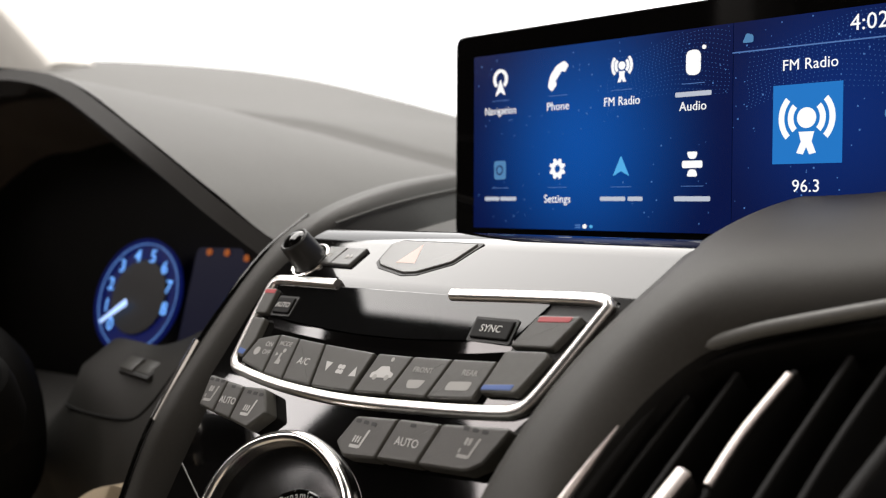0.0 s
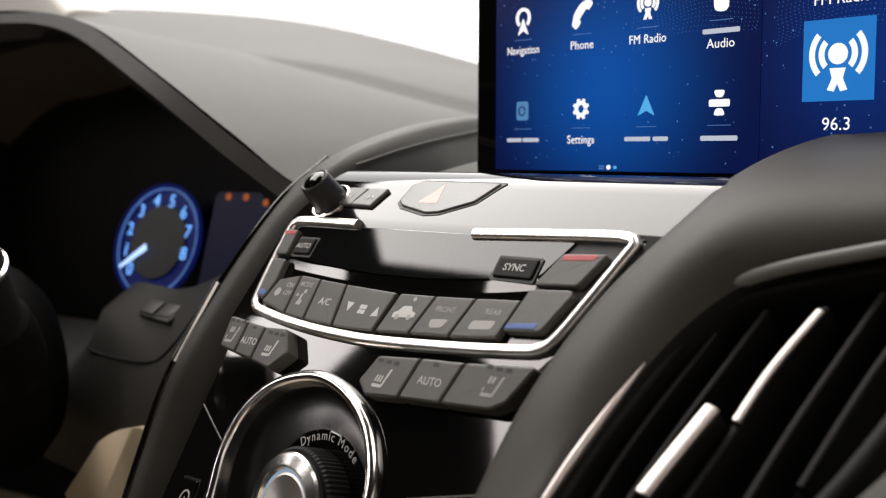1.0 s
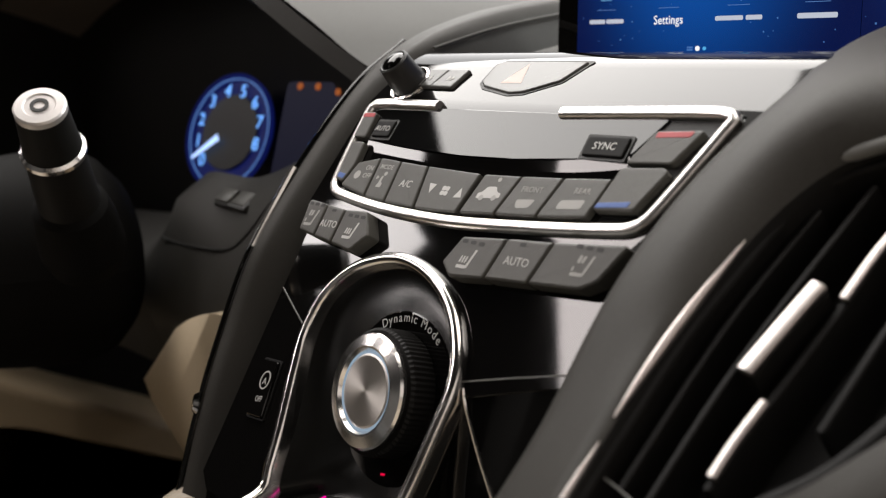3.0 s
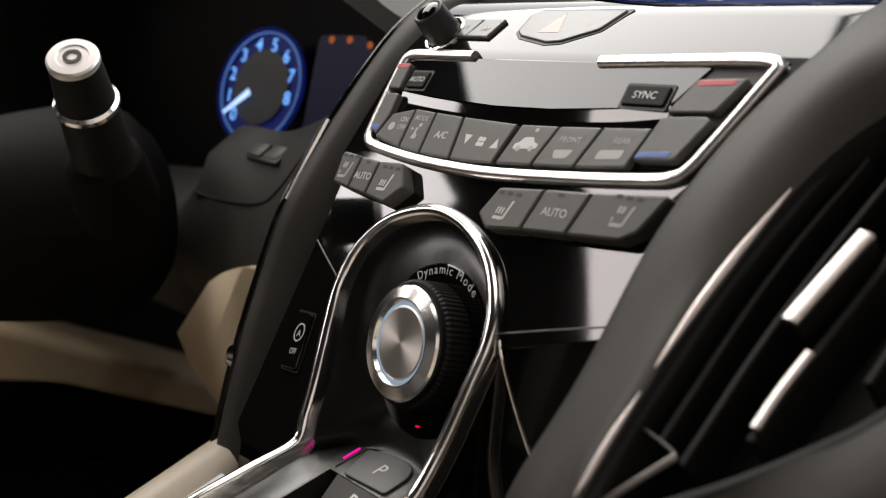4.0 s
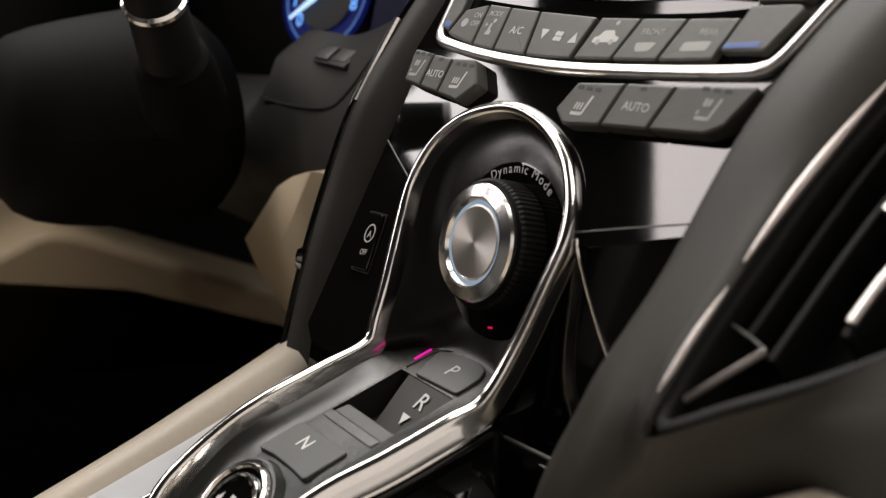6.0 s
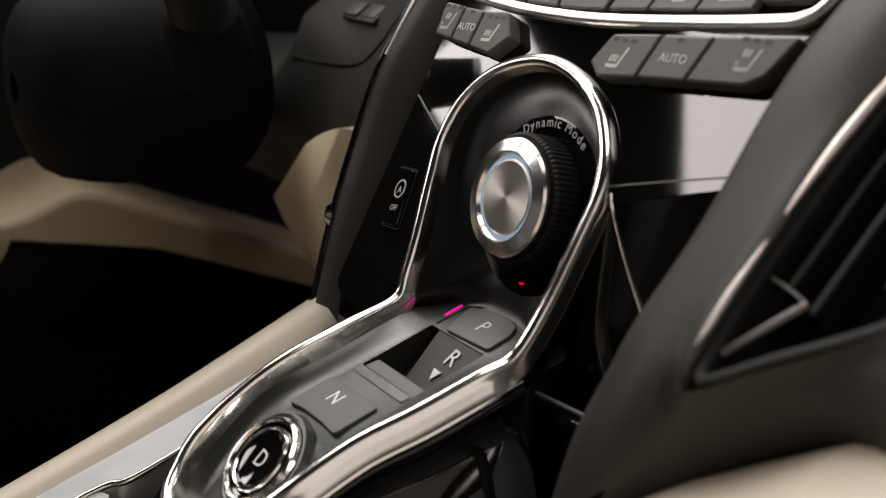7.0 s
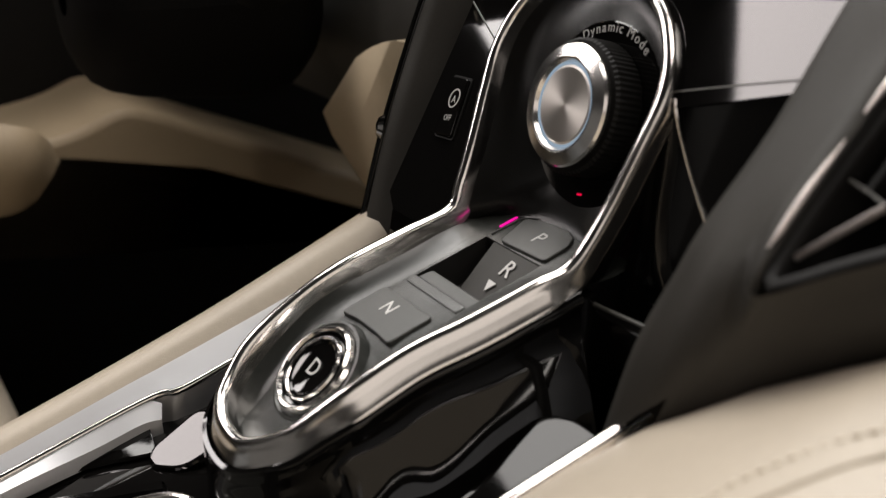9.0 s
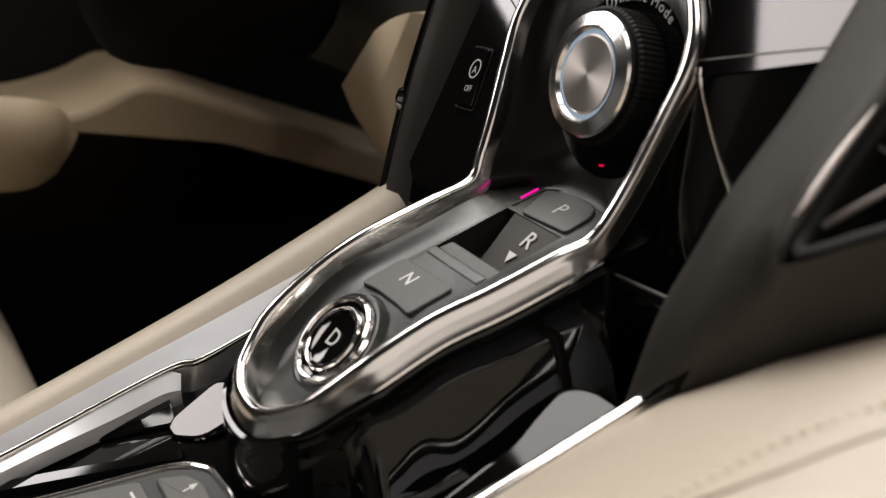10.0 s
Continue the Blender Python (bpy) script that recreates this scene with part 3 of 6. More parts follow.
tagged(stars, label="fine blue dots scattered over the display", kind="stuff")

# ---- centre console body ----
def extrude_x(profile, x0, x1):
    bm = bmesh.new()
    a = [bm.verts.new((x0, p[0], p[1])) for p in profile]
    b = [bm.verts.new((x1, p[0], p[1])) for p in profile]
    n = len(profile)
    for i in range(n):
        j = (i + 1) % n
        bm.faces.new((a[i], a[j], b[j], b[i]))
    bm.faces.new(a[::-1])
    bm.faces.new(b)
    return bm


def ring_plate(outer, hole, frame_m, w, depth, closed=True):
    """A plate with an opening; both outlines in millimetres, with the same number of points."""
    bm = bmesh.new()
    rows = []
    for pts, h in ((outer, w - depth), (outer, w), (hole, w), (hole, w - depth)):
        rows.append([bm.verts.new(uv(frame_m, p[0], p[1], h)) for p in pts])
    n = len(outer)
    for a, b in zip(rows, rows[1:] + rows[:1]):
        for i in range(n if closed else n - 1):
            bm.faces.new((a[i], a[(i + 1) % n], b[(i + 1) % n], b[i]))
    return bm


def to_rectangle(pts, centre, box):
    """For each point, where the line from the centre through it meets a rectangle (u0, v0, u1, v1)."""
    out = []
    for p in pts:
        dx, dy = p[0] - centre[0], p[1] - centre[1]
        ks = []
        if abs(dx) > 1e-9:
            ks.append(((box[2] if dx > 0 else box[0]) - centre[0]) / dx)
        if abs(dy) > 1e-9:
            ks.append(((box[3] if dy > 0 else box[1]) - centre[1]) / dy)
        k = min(ks)
        out.append((centre[0] + k * dx, centre[1] + k * dy))
    return out


def normal_of(frame_m):
    return frame_m.to_3x3() @ Vector((0, 0, 1))


console = thing("centre_console", "glossy black centre stack below the screen", "console", kind="structure")
upper = rounded([(0.03, 0.712), (-0.082, 0.7207), (-0.1130, 0.6975), (-0.1470, 0.6530), (-0.149, 0.648), (0.03, 0.60)], [0, 0.012, 0.004, 0.0, 0, 0], 8)
part("upper_panel", extrude_x(upper, -0.096, 0.134), PIANO, console, "glossy black slope below the screen")

# loop of the chrome surround on the face: right and left halves, millimetres on the face plane
LOOP = [(-38, 6), (-38.5, 17), (-42, 31), (-49, 53), (-53.5, 71), (-50.5, 89), (-37, 103.5), (-14, 111), (8, 108.5), (28, 98.5), (41, 84), (46.5, 70), (46.5, 54), (45, 27), (43, 8)]
loop2 = spline([Vector((p[0], p[1], 0)) for p in LOOP], 60)
hole = [(p.x, p.y) for p in loop2]
outer = to_rectangle(hole, (0, 45), (-87, -6, 122, 131))
# the lower right of the face is a lid of its own, below a joint
cut = [i for i, p in enumerate(hole) if p[0] > 20 and p[1] < 72]
for i in cut:
    outer[i] = (hole[i][0] + 1.2, hole[i][1])
outer[cut[0] - 1] = (122, 92)
part("face_plate", ring_plate(outer, hole, FACE, 0.0, 9.0, False), PIANO, console, "glossy black panel round the dial")
lid = []
for k in (0.0, 0.02, 0.2, 0.5, 0.8, 1.0):
    row = []
    for u in (47.5, 52, 65, 80, 92, 99, 103, 110):
        top = 72.5 + (u - 47.5) * 0.30 - (max(0, u - 97) * 0.9)
        v = top - k * (top + 34)
        row.append(uv(FACE, u + (2 * k if u > 60 else -3 * k), v, -0.5 - (top - v) * 0.25 - max(0, u - 99) * 0.5))
    lid.append(row)
part("lid", loft(lid, 28), PIANO, console, "glossy black lid beside the dial", 50)
lower = [(-0.120, 0.536), (-0.196, 0.530), (-0.203, 0.490), (-0.203, 0.440), (-0.05, 0.440), (-0.05, 0.536)]
part("lower_body", extrude_x(lower, -0.108, 0.098), PIANO, console, "glossy black lower stack")
# Joint and lid edges: their highlights are put in as grey and chrome lines.
part("joint_edge", sweep(spline([uv(FACE, u, v, -0.3) for u, v in ((47.5, 73.6), (70, 80.2), (95, 87.2))], 12), circle(0.55, 6), normal_of(FACE)), KEYGREY, console, "fine joint edge, its highlight put in as grey")
part("joint_edge", sweep(spline([uv(FACE, u, v, -0.1) for u, v in ((-87, 86.6), (-72, 79.4), (-56.7, 72.2))], 12), circle(0.45, 6), normal_of(FACE)), KEYGREY, console, "fine joint edge, its highlight put in as grey")
part("lid_edge", sweep(spline([(0.0500, -0.1752, 0.6030), (0.0515, -0.1757, 0.5985), (0.0550, -0.1764, 0.5925), (0.0609, -0.1780, 0.5846), (0.0686, -0.1799, 0.5755), (0.0760, -0.1818, 0.5680)], 20), circle(0.55, 6), (0, -1, 0)), CHROME, console, "lid edge, its highlight put in as chrome")

part("joint_edge", sweep([Vector(p) for p in ((0.041, -0.2042, 0.5368), (0.0567, -0.2042, 0.5378), (0.0800, -0.2042, 0.5394))], circle(0.7, 8), (0, -1, 0)), KEYGREY, console, "fine joint edge, its highlight put in as grey")
STACK = Matrix(((1, 0, 0, 0.0), (0, 0, -1, -0.2030), (0, 1, 0, 0.0), (0, 0, 0, 1)))
part("corner_post", sweep([Vector((0.0455, -0.2060, z)) for z in (0.540, 0.530, 0.515, 0.500, 0.488)], circle(4.5, 16), (0, -1, 0)), PIANO, console, "rounded glossy black corner")
part("stack_panel", prism(rounded([(46.5, 534), (84, 536), (84, 500), (61, 506), (47.5, 505.5)], 3), -2, 1.6, STACK, 1.4, 4), PIANO, console, "glossy black panel below the joint")
DIAL = plane_frame((-0.1565, 0.640), (-0.1780, 0.560))
part("dial_back", prism(rounded([(-60, -22), (60, -22), (60, 90), (-60, 90)], 10), -18, -15, DIAL), BLACKPLASTIC, console, "matt black back of the dial recess")
# curved wall of the recess, from the loop in to the dial plate
bottom = even([Vector(p) for p in ((0.0425, -0.2045, 0.5393), (0.0385, -0.1955, 0.5420), (0.026, -0.1880, 0.5443), (0.004, -0.1855, 0.5450), (-0.020, -0.1880, 0.5443), (-0.033, -0.1955, 0.5420), (-0.0378, -0.2045, 0.5393))], 24)
n, m = len(loop2), len(bottom)
edge = [uv(FACE, p.x, p.y, 0) for p in loop2] + bottom
angles = [238 - 296 * i / (n - 1) for i in range(n)] + [-58 - 64 * (i + 1) / (m + 1) for i in range(m)]
inner = [uv(DIAL, 3.5 + 33.5 * math.cos(radians(a)), 28 + 33.5 * math.sin(radians(a)), 0.4) for a in angles]
hollow = [min(1.0, i / 14, (n - 1 - i) / 14) for i in range(n)] + [0.0] * m
bm = bmesh.new()
grid = []
for k in (0.0, 0.06, 0.14, 0.25, 0.4, 0.55, 0.7, 0.85, 1.0):
    grid.append([bm.verts.new(p.lerp(q, k) - normal_of(FACE) * 0.003 * h * math.sin(math.pi * k ** 0.7) - Vector((0, 0, 0.0015 * (1 - h) * math.sin(math.pi * k)))) for p, q, h in zip(edge, inner, hollow)])
for a, b in zip(grid[:-1], grid[1:]):
    for i in range(len(a)):
        j = (i + 1) % len(a)
        bm.faces.new((a[i], a[j], b[j], b[i]))
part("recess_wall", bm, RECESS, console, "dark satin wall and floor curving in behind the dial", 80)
part("side_gap", prism([(-116, -10), (-84, -10), (-84, 131), (-116, 131)], -40, -26, FACE), BLACKPLASTIC, console, "black gap beside the stack")

# ---- drive mode dial ----
dial = thing("drive_mode_dial", "round turned aluminium dial with a black knurled collar", "control dial")
DP = at_uv(DIAL, 3.5, 28, 0)
DC = at_uv(DIAL, 3.0, 29.8, 0)
part("dial_plate", lathe([(0, 0.6), (33.6, 0.6), (34.2, 0.2), (34.2, -1)], DP, 64), PIANO, dial, "glossy black dial plate")
part("knurled_collar", lathe([(0, 0.8), (24.8, 0.8), (24.8, 10.6), (23.8, 11.8), (0, 11.8)], DC, 144, 1, 0.45), VENTBLACK, dial, "black knurled collar")
part("cap", lathe([(14.4, 11.8), (21.4, 11.8), (22.3, 12.6), (22.3, 14.2), (21.6, 15.2), (17.2, 16.4), (16.4, 16.2), (15.4, 14.6), (14.4, 14.4)], DC, 96), CAPMETAL, dial, "satin bevelled ring")
part("light_ring", lathe([(14.3, 14.2), (15.3, 14.2), (15.3, 14.9), (14.3, 14.9), (14.3, 14.2)], DC, 96), COOLGLOW, dial, "thin cool light ring")
face = part("cap_face", lathe([(0, 0.9), (13.4, 0.9), (14.3, 0.5), (14.3, -2)], Matrix.Identity(4), 96), SPUN, dial, "turned aluminium face")
face.matrix_local = DC @ Matrix.Translation((0, 0, 0.0142))
red = part("marker_light", prism(rounded([(-1.3, -0.45), (1.3, -0.45), (1.3, 0.45), (-1.3, 0.45)], 0.3), 0.5, 0.9, at_uv(DIAL, 6, -1.2, 0, 12)), REDGLOW, dial, "small red light")
word = "Dynamic Mode"
widths = (7.0, 5.6, 5.8, 5.6, 8.6, 2.8, 5.2, 3.4, 8.8, 6.2, 6.2, 5.6)
for i, ch in enumerate(word):
    if ch == " ":
        continue
    a = radians(126 - 1.02 * (sum(widths[:i]) + widths[i] / 2))
    lettering("letter", ch, 3.6, at_uv(DIAL, 5 + 31.6 * math.cos(a), 28.2 + 31.6 * math.sin(a), 1.0, math.degrees(a) - 90), PRINT, dial, weight=0.0)
for a in (8, -4, -16):
    part("dial_mark", prism([(27, -0.15), (33, -0.15), (33, 0.15), (27, 0.15)], 0.5, 0.9, DP @ Matrix.Rotation(radians(a), 4, "Z")), DULLPRINT, dial)

# ---- shifter: deck, rim and buttons ----
shifter = thing("gear_selector", "grey push-button gear selector inside a chrome rim", "gear selector")
RIM_L = [(-0.036, -0.209, 0.546), (-0.034, -0.230, 0.541), (-0.0345, -0.256, 0.533), (-0.0360, -0.275, 0.523), (-0.0345, -0.294, 0.511), (-0.030, -0.304, 0.502), (-0.024, -0.310, 0.497), (-0.013, -0.3135, 0.494)]
RIM_R = [(0.003, -0.3135, 0.494), (0.0155, -0.3085, 0.499), (0.0235, -0.302, 0.505), (0.030, -0.286, 0.517), (0.0335, -0.265, 0.528), (0.0395, -0.245, 0.5365), (0.0440, -0.2235, 0.5455), (0.0452, -0.2105, 0.5500)]
up_pts = [uv(FACE, p[0], p[1], 2.0) for p in LOOP[1:-1]]
ring = [Vector(p) for p in up_pts] + [Vector(p) for p in RIM_R[::-1]] + [Vector(p) for p in RIM_L[::-1]]
rim_path = spline(ring, 220, True)
ups = []
for p in rim_path:
    k = min(max((p.y + 0.235) / 0.045, 0), 1)
    k = k * k * (3 - 2 * k)
    ups.append(Vector((0, -0.32, 0.947)).lerp(Vector((0, -0.877, 0.481)), k).normalized())
BEAD = [(2.7, -6.5), (2.7, 0.4), (2.3, 1.6), (1.3, 2.4), (0.0, 2.6), (-1.3, 2.3), (-2.2, 1.5), (-2.7, 0.3), (-2.8, -1.0), (-2.9, -3.0), (-3.0, -4.6), (-3.0, -5.4), (-2.8, -6.2), (-2.4, -6.5)]
FLARE = [(2.7, -6.5), (2.7, 0.4), (2.3, 1.6), (1.3, 2.4), (0.0, 2.6), (-1.3, 2.2), (-2.2, 1.2), (-2.8, 0.0), (-3.8, -1.4), (-5.3, -3.2), (-6.5, -4.9), (-7.2, -5.5), (-7.3, -6.3), (-6.6, -6.9)]


def rim_skin():
    """The rim's section, a plain bead on the face that flares out into a flank along the deck."""
    bm = bmesh.new()
    n, rings = len(rim_path), []
    for i, p in enumerate(rim_path):
        t = (rim_path[(i + 1) % n] - rim_path[i - 1]).normalized()
        u = (ups[i] - t * ups[i].dot(t)).normalized()
        side = t.cross(u)
        k = min(max((-0.206 - p.y) / 0.016, 0), 1) * (0.75 if p.x < -0.02 else 1.0)
        rings.append([bm.verts.new(p + side * ((a0 + (a1 - a0) * k) / 1000) + u * ((b0 + (b1 - b0) * k) / 1000)) for (a0, b0), (a1, b1) in zip(BEAD, FLARE)])
    m = len(BEAD)
    for a, b in zip(rings, rings[1:] + rings[:1]):
        for k in range(m):
            bm.faces.new((a[k], a[(k + 1) % m], b[(k + 1) % m], b[k]))
    return bm


part("chrome_rim", rim_skin(), CHROME, shifter, "satin chrome rim with a flared flank", 60)
# pedestal below the rim
low_rim = even([Vector(p) for p in (RIM_R[::-1] + RIM_L[::-1])], 70)
centre = Vector((0.004, -0.25, 0))
rows = []
for out, drop in ((0.0055, 0.0), (0.0075, 0.03), (0.0080, 0.07), (0.0066, 0.11), (0.0070, 0.15), (0.0066, 0.20), (0.0080, 0.32), (0.0108, 0.48), (0.0140, 0.64), (0.0172, 0.80), (0.0195, 0.90), (0.0225, 0.97), (0.0260, 1.0)):
    row = []
    for i, p in enumerate(low_rim):
        t = low_rim[min(i + 1, 69)] - low_rim[max(i - 1, 0)]
        side = Vector((t.y, -t.x, 0)).normalized()
        if side.dot(p - centre) < 0:
            side = -side
        reach = out if p.x > 0 and p.y > -0.29 else min(out, 0.007)
        top, floor_z = p.z - 0.0062, 0.4925 + (p.y + 0.20) * 0.275 + 0.0005
        row.append(Vector((p.x + side.x * reach, p.y + side.y * reach, top + (floor_z - top) * drop)))
    rows.append(row)
part("pedestal", loft(rows, 90), PIANO, shifter, "glossy black pedestal side with a beaded top edge", 60)


def deck_z(y):
    ys = [-0.320, -0.308, -0.2975, -0.2818, -0.2715, -0.2650, -0.258, -0.254, -0.193, -0.184, -0.172]
    zs = [0.4770, 0.4870, 0.4962, 0.5088, 0.5165, 0.5200, 0.5232, 0.5245, 0.5430, 0.5458, 0.5500]
    return float(np.interp(y, ys, zs))


def half_width(y, side):
    pts = sorted((p[1], abs(p[0])) for p in (RIM_R if side > 0 else RIM_L))
    return float(np.interp(y, [p[0] for p in pts], [p[1] for p in pts]))


def rim_z(y, side):
    pts = sorted((p[1], p[2]) for p in (RIM_R if side > 0 else RIM_L))
    return float(np.interp(y, [p[0] for p in pts], [p[1] for p in pts]))


SLOT_U0, SLOT_U1, SLOT_Y0, SLOT_Y1 = -0.0185, 0.0175, -0.2345, -0.2035
ys = list(np.linspace(-0.311, -0.24, 16)) + [SLOT_Y0] + list(np.linspace(-0.228, -0.210, 4)) + [SLOT_Y1] + [-0.198, -0.193, -0.188, -0.184]
bm = bmesh.new()
grid = []
for y in ys:
    wl, wr, z = -half_width(y, -1), half_width(y, 1), deck_z(y)
    us = [wl, wl + 0.0022, wl + min(0.0125, -wl * 0.36), min(SLOT_U0, -0.001) if wl < -0.026 else wl * 0.5, 0.0, SLOT_U1 if wr > 0.024 else wr * 0.5, wr - 0.005, wr - 0.002, wr]
    rise = min(1.0, max(0.0, (-0.195 - y) / 0.025))
    hl, hr = rise * max(0.0, rim_z(y, -1) - z - 0.0006), rise * max(0.0, rim_z(y, 1) - z - 0.0006)
    hs = [hl, min(hl * 0.7, 0.0036), 0.0, 0.0, 0.0, 0.0, hr * 0.18, hr * 0.62, hr]
    grid.append([bm.verts.new((u, y, z + h)) for u, h in zip(us, hs)])
for i, (a, b) in enumerate(zip(grid[:-1], grid[1:])):
    for k in range(8):
        if k in (3, 4) and SLOT_Y0 - 1e-6 <= ys[i] and ys[i + 1] <= SLOT_Y1 + 1e-6:
            continue
        bm.faces.new((a[k], a[k + 1], b[k + 1], b[k]))
part("deck", bm, DECK, shifter, "satin grey deck", 60)
KS = SHIFT
part("slot_well", prism([(-18.6, 51.5), (17.6, 51.5), (17.6, 84.5), (-18.6, 84.5)], -16, -13, KS), BLACKPLASTIC, shifter, "black well of the reverse switch")
for side, (u0, u1, v0, v1) in {"a": (-19.4, -18.4, 51, 85), "b": (17.4, 18.4, 51, 85), "c": (-19, 18, 84, 85), "d": (-19, 18, 51, 52)}.items():
    part("well_wall", prism([(u0, v0), (u1, v0), (u1, v1), (u0, v1)], -16, -0.2, KS), BLACKPLASTIC, shifter)


def key(name, outline, letter, lu, lv, size, low=-1.0, high=1.2, r=2.0, material=None, parent=None, fr=None, turn=0, label=""):
    fr = fr or KS
    k = part(name, prism(rounded(outline, r), low, high, fr, 0.5), material or SHIFTKEY, parent or shifter, label)
    if letter:
        lettering("letter", letter, size, at_uv(fr, lu, lv, high + 0.02, turn), PRINT, k)
    return k


key("park_button", [(-9.4, 84.6), (17.2, 85.8), (17.0, 97), (14, 102), (8, 104), (-4, 103), (-14.4, 100.2)], "P", 3, 94, 6.2, label="grey park button")
key("neutral_button", [(-19.6, 20.8), (-10, 22.4), (4, 22.6), (13.8, 22.0), (13.6, 40.6), (-19.8, 40.0)], "N", -5.4, 33.2, 6.0, label="grey neutral button")
rk = part("reverse_button", loft([[uv(KS, -8, 59, -10), uv(KS, 2, 58, -9), uv(KS, 17, 57, -9)], [uv(KS, -9, 68, -6), uv(KS, 2, 67, -5), uv(KS, 17, 66, -5)], [uv(KS, -11, 77, -2.6), uv(KS, 2, 77, -2.2), uv(KS, 17, 77, -2.2)], [uv(KS, -13, 84, -0.5), uv(KS, 2, 84, -0.5), uv(KS, 17, 84, -0.5)]], 12, (0, 0, -0.004)), DARKTRIM, shifter, "scooped grey reverse switch")
tilt = Matrix.Rotation(radians(17), 4, "X")
lettering("letter", "R", 7.0, at_uv(KS, 6.5, 76.5, -1.7) @ tilt, PRINT, rk)
part("arrow", prism([(1.2, -4.0), (3.4, 0.6), (-1.6, 0.8)], 0, 0.3, at_uv(KS, 5.0, 69.2, -3.7) @ tilt), PRINT, rk)
part("cross_bar", prism(rounded([(-18.3, 52), (17.3, 52), (17.3, 58.5), (-17.0, 58.5)], 1.5), -4, -0.6, KS, 0.8), SHIFTKEY, shifter, "grey ridge behind the reverse switch")
part("cross_step", prism(rounded([(-18.3, 47.5), (17.3, 47.5), (17.3, 52), (-18.3, 52)], 1.2), -1, 0.5, KS, 0.5), DECK, shifter)
DF = Matrix.Translation((-0.0037, -0.2822, 0.5104)) @ Matrix.Rotation(radians(43), 4, "X") @ Matrix.Scale(1.10, 4)
drive = part("drive_button", lathe([(0, 0.5), (6.5, 0.7), (9.0, 1.2), (9.9, 1.7), (10.1, 1.0), (10.1, -1)], DF, 96), PIANO, shifter, "glossy black round drive button")
part("inner_ring", lathe([(10.25, -1), (10.25, 1.5), (10.7, 2.0), (11.2, 2.0), (11.6, 1.4), (11.6, -1)], DF, 96), RINGMETAL, drive, "thin chrome ring")
part("gap_ring", lathe([(11.7, -1), (11.7, 0.7), (12.4, 0.9), (13.2, 1.0), (13.2, -1)], DF, 96), PIANO, drive)
part("outer_ring", lathe([(13.3, -2), (13.3, 1.4), (13.8, 2.2), (14.6, 2.3), (15.3, 1.5), (15.8, 0.2), (15.9, -2)], DF, 96), RINGMETAL, drive, "bright chrome ring")
part("seat_ring", lathe([(16.0, -3), (16.0, -0.4), (17.0, 0.3), (17.9, 0.2), (18.8, -3)], DF, 96), DECK, drive)
lettering("letter", "D", 5.6, DF @ Matrix.Translation((0, 0, 0.0010)), PRINT, drive)
part("key_seam", sweep(even([uv(KS, u, v, 0.1) for u, v in ((-17.6, 86), (-17.0, 94), (-15.6, 100.6), (-6.7, 104.3), (6, 105.6), (13, 104.2))], 40), circle(0.55, 6), normal_of(KS)), BLACKPLASTIC, shifter, "fine dark seam round the keys")
part("shift_light", prism(rounded([(-20.2, 91), (-18.9, 91), (-18.9, 99.5), (-20.2, 99.5)], 0.6), -0.5, 0.45, KS, 0.1), MAGENTA, shifter, "glowing magenta light")

# ---- climate panel ----
climate = thing("climate_panel", "grey climate control panel in a satin chrome frame", "control panel")
frame_path = spline([uv(CLIMATE, p[0], p[1], 1.5) for p in [(-41, 54), (-64, 53.8), (-84, 53.3), (-89, 51), (-88.3, 42), (-85.8, 26), (-83.2, 13), (-81, 8), (-74, 5), (-42, 1.8), (-8, 1.0), (20, 2.0), (60, 5.4), (88, 8.6), (96, 10.5), (101, 15), (107.5, 33), (113, 50), (114.5, 55), (111, 57), (100, 57.2), (70, 55.8), (35, 54)]], 150)
csec = rounded([(-2.5, -4), (2.5, -4), (2.4, 1.9), (-2.4, 1.9)], [0, 0, 2.3, 2.3], 4)
part("chrome_frame", sweep(frame_path, csec, CLIMATE.to_3x3() @ Vector((0, 0, 1))), FRAMECHROME, climate, "satin chrome frame, open at the top middle")
# Flat black strip stands in for the dark reflection on this glossy slope.
part("side_dark_strip", prism([(76, 59.4), (134, 59.4), (134, -2), (99, 3), (105, 13), (117.3, 50), (118, 57), (113, 58.8), (82, 57.8)], 0.1, 0.7, CLIMATE), VENTBLACK, climate, "dark strip in place of the dark reflection beside the frame")
part("backing", prism([(-88, 52), (-83, 8), (-8, 2), (60, 6), (98, 13), (112, 55)], -3.2, -2.4, CLIMATE), BLACKPLASTIC, climate)
part("backing", prism([(78, 30), (98, 13), (112, 55), (86, 54)], -2.0, 0.4, CLIMATE), BLACKPLASTIC, climate)
part("display_window", prism(rounded([(-86, 52), (-77, 34), (-46, 31.8), (-10, 30.8), (22, 31.8), (56, 34.8), (79, 38.5), (88, 54), (30, 54), (-40, 53)], 1.2), 0.3, 1.2, CLIMATE, 0.3), DARKSMOKE, climate, "smoked glossy display window")
LIP = ((-77, 33.6, 26.8), (-46, 31.4, 25.2), (-10, 30.4, 24.2), (22, 31.4, 25.2), (56, 34.4, 27.6), (79, 38.0, 31.0))
part("window_lip", loft([[uv(CLIMATE, u, v, 1.3) for u, v, _ in LIP], [uv(CLIMATE, u, v - 0.6, 1.1) for u, v, _ in LIP], [uv(CLIMATE, u, v, -0.6) for u, _, v in LIP], [uv(CLIMATE, u, v - 0.4, -1.6) for u, _, v in LIP]], 30), PIANO, climate, "dark bevel under the display window", 30)


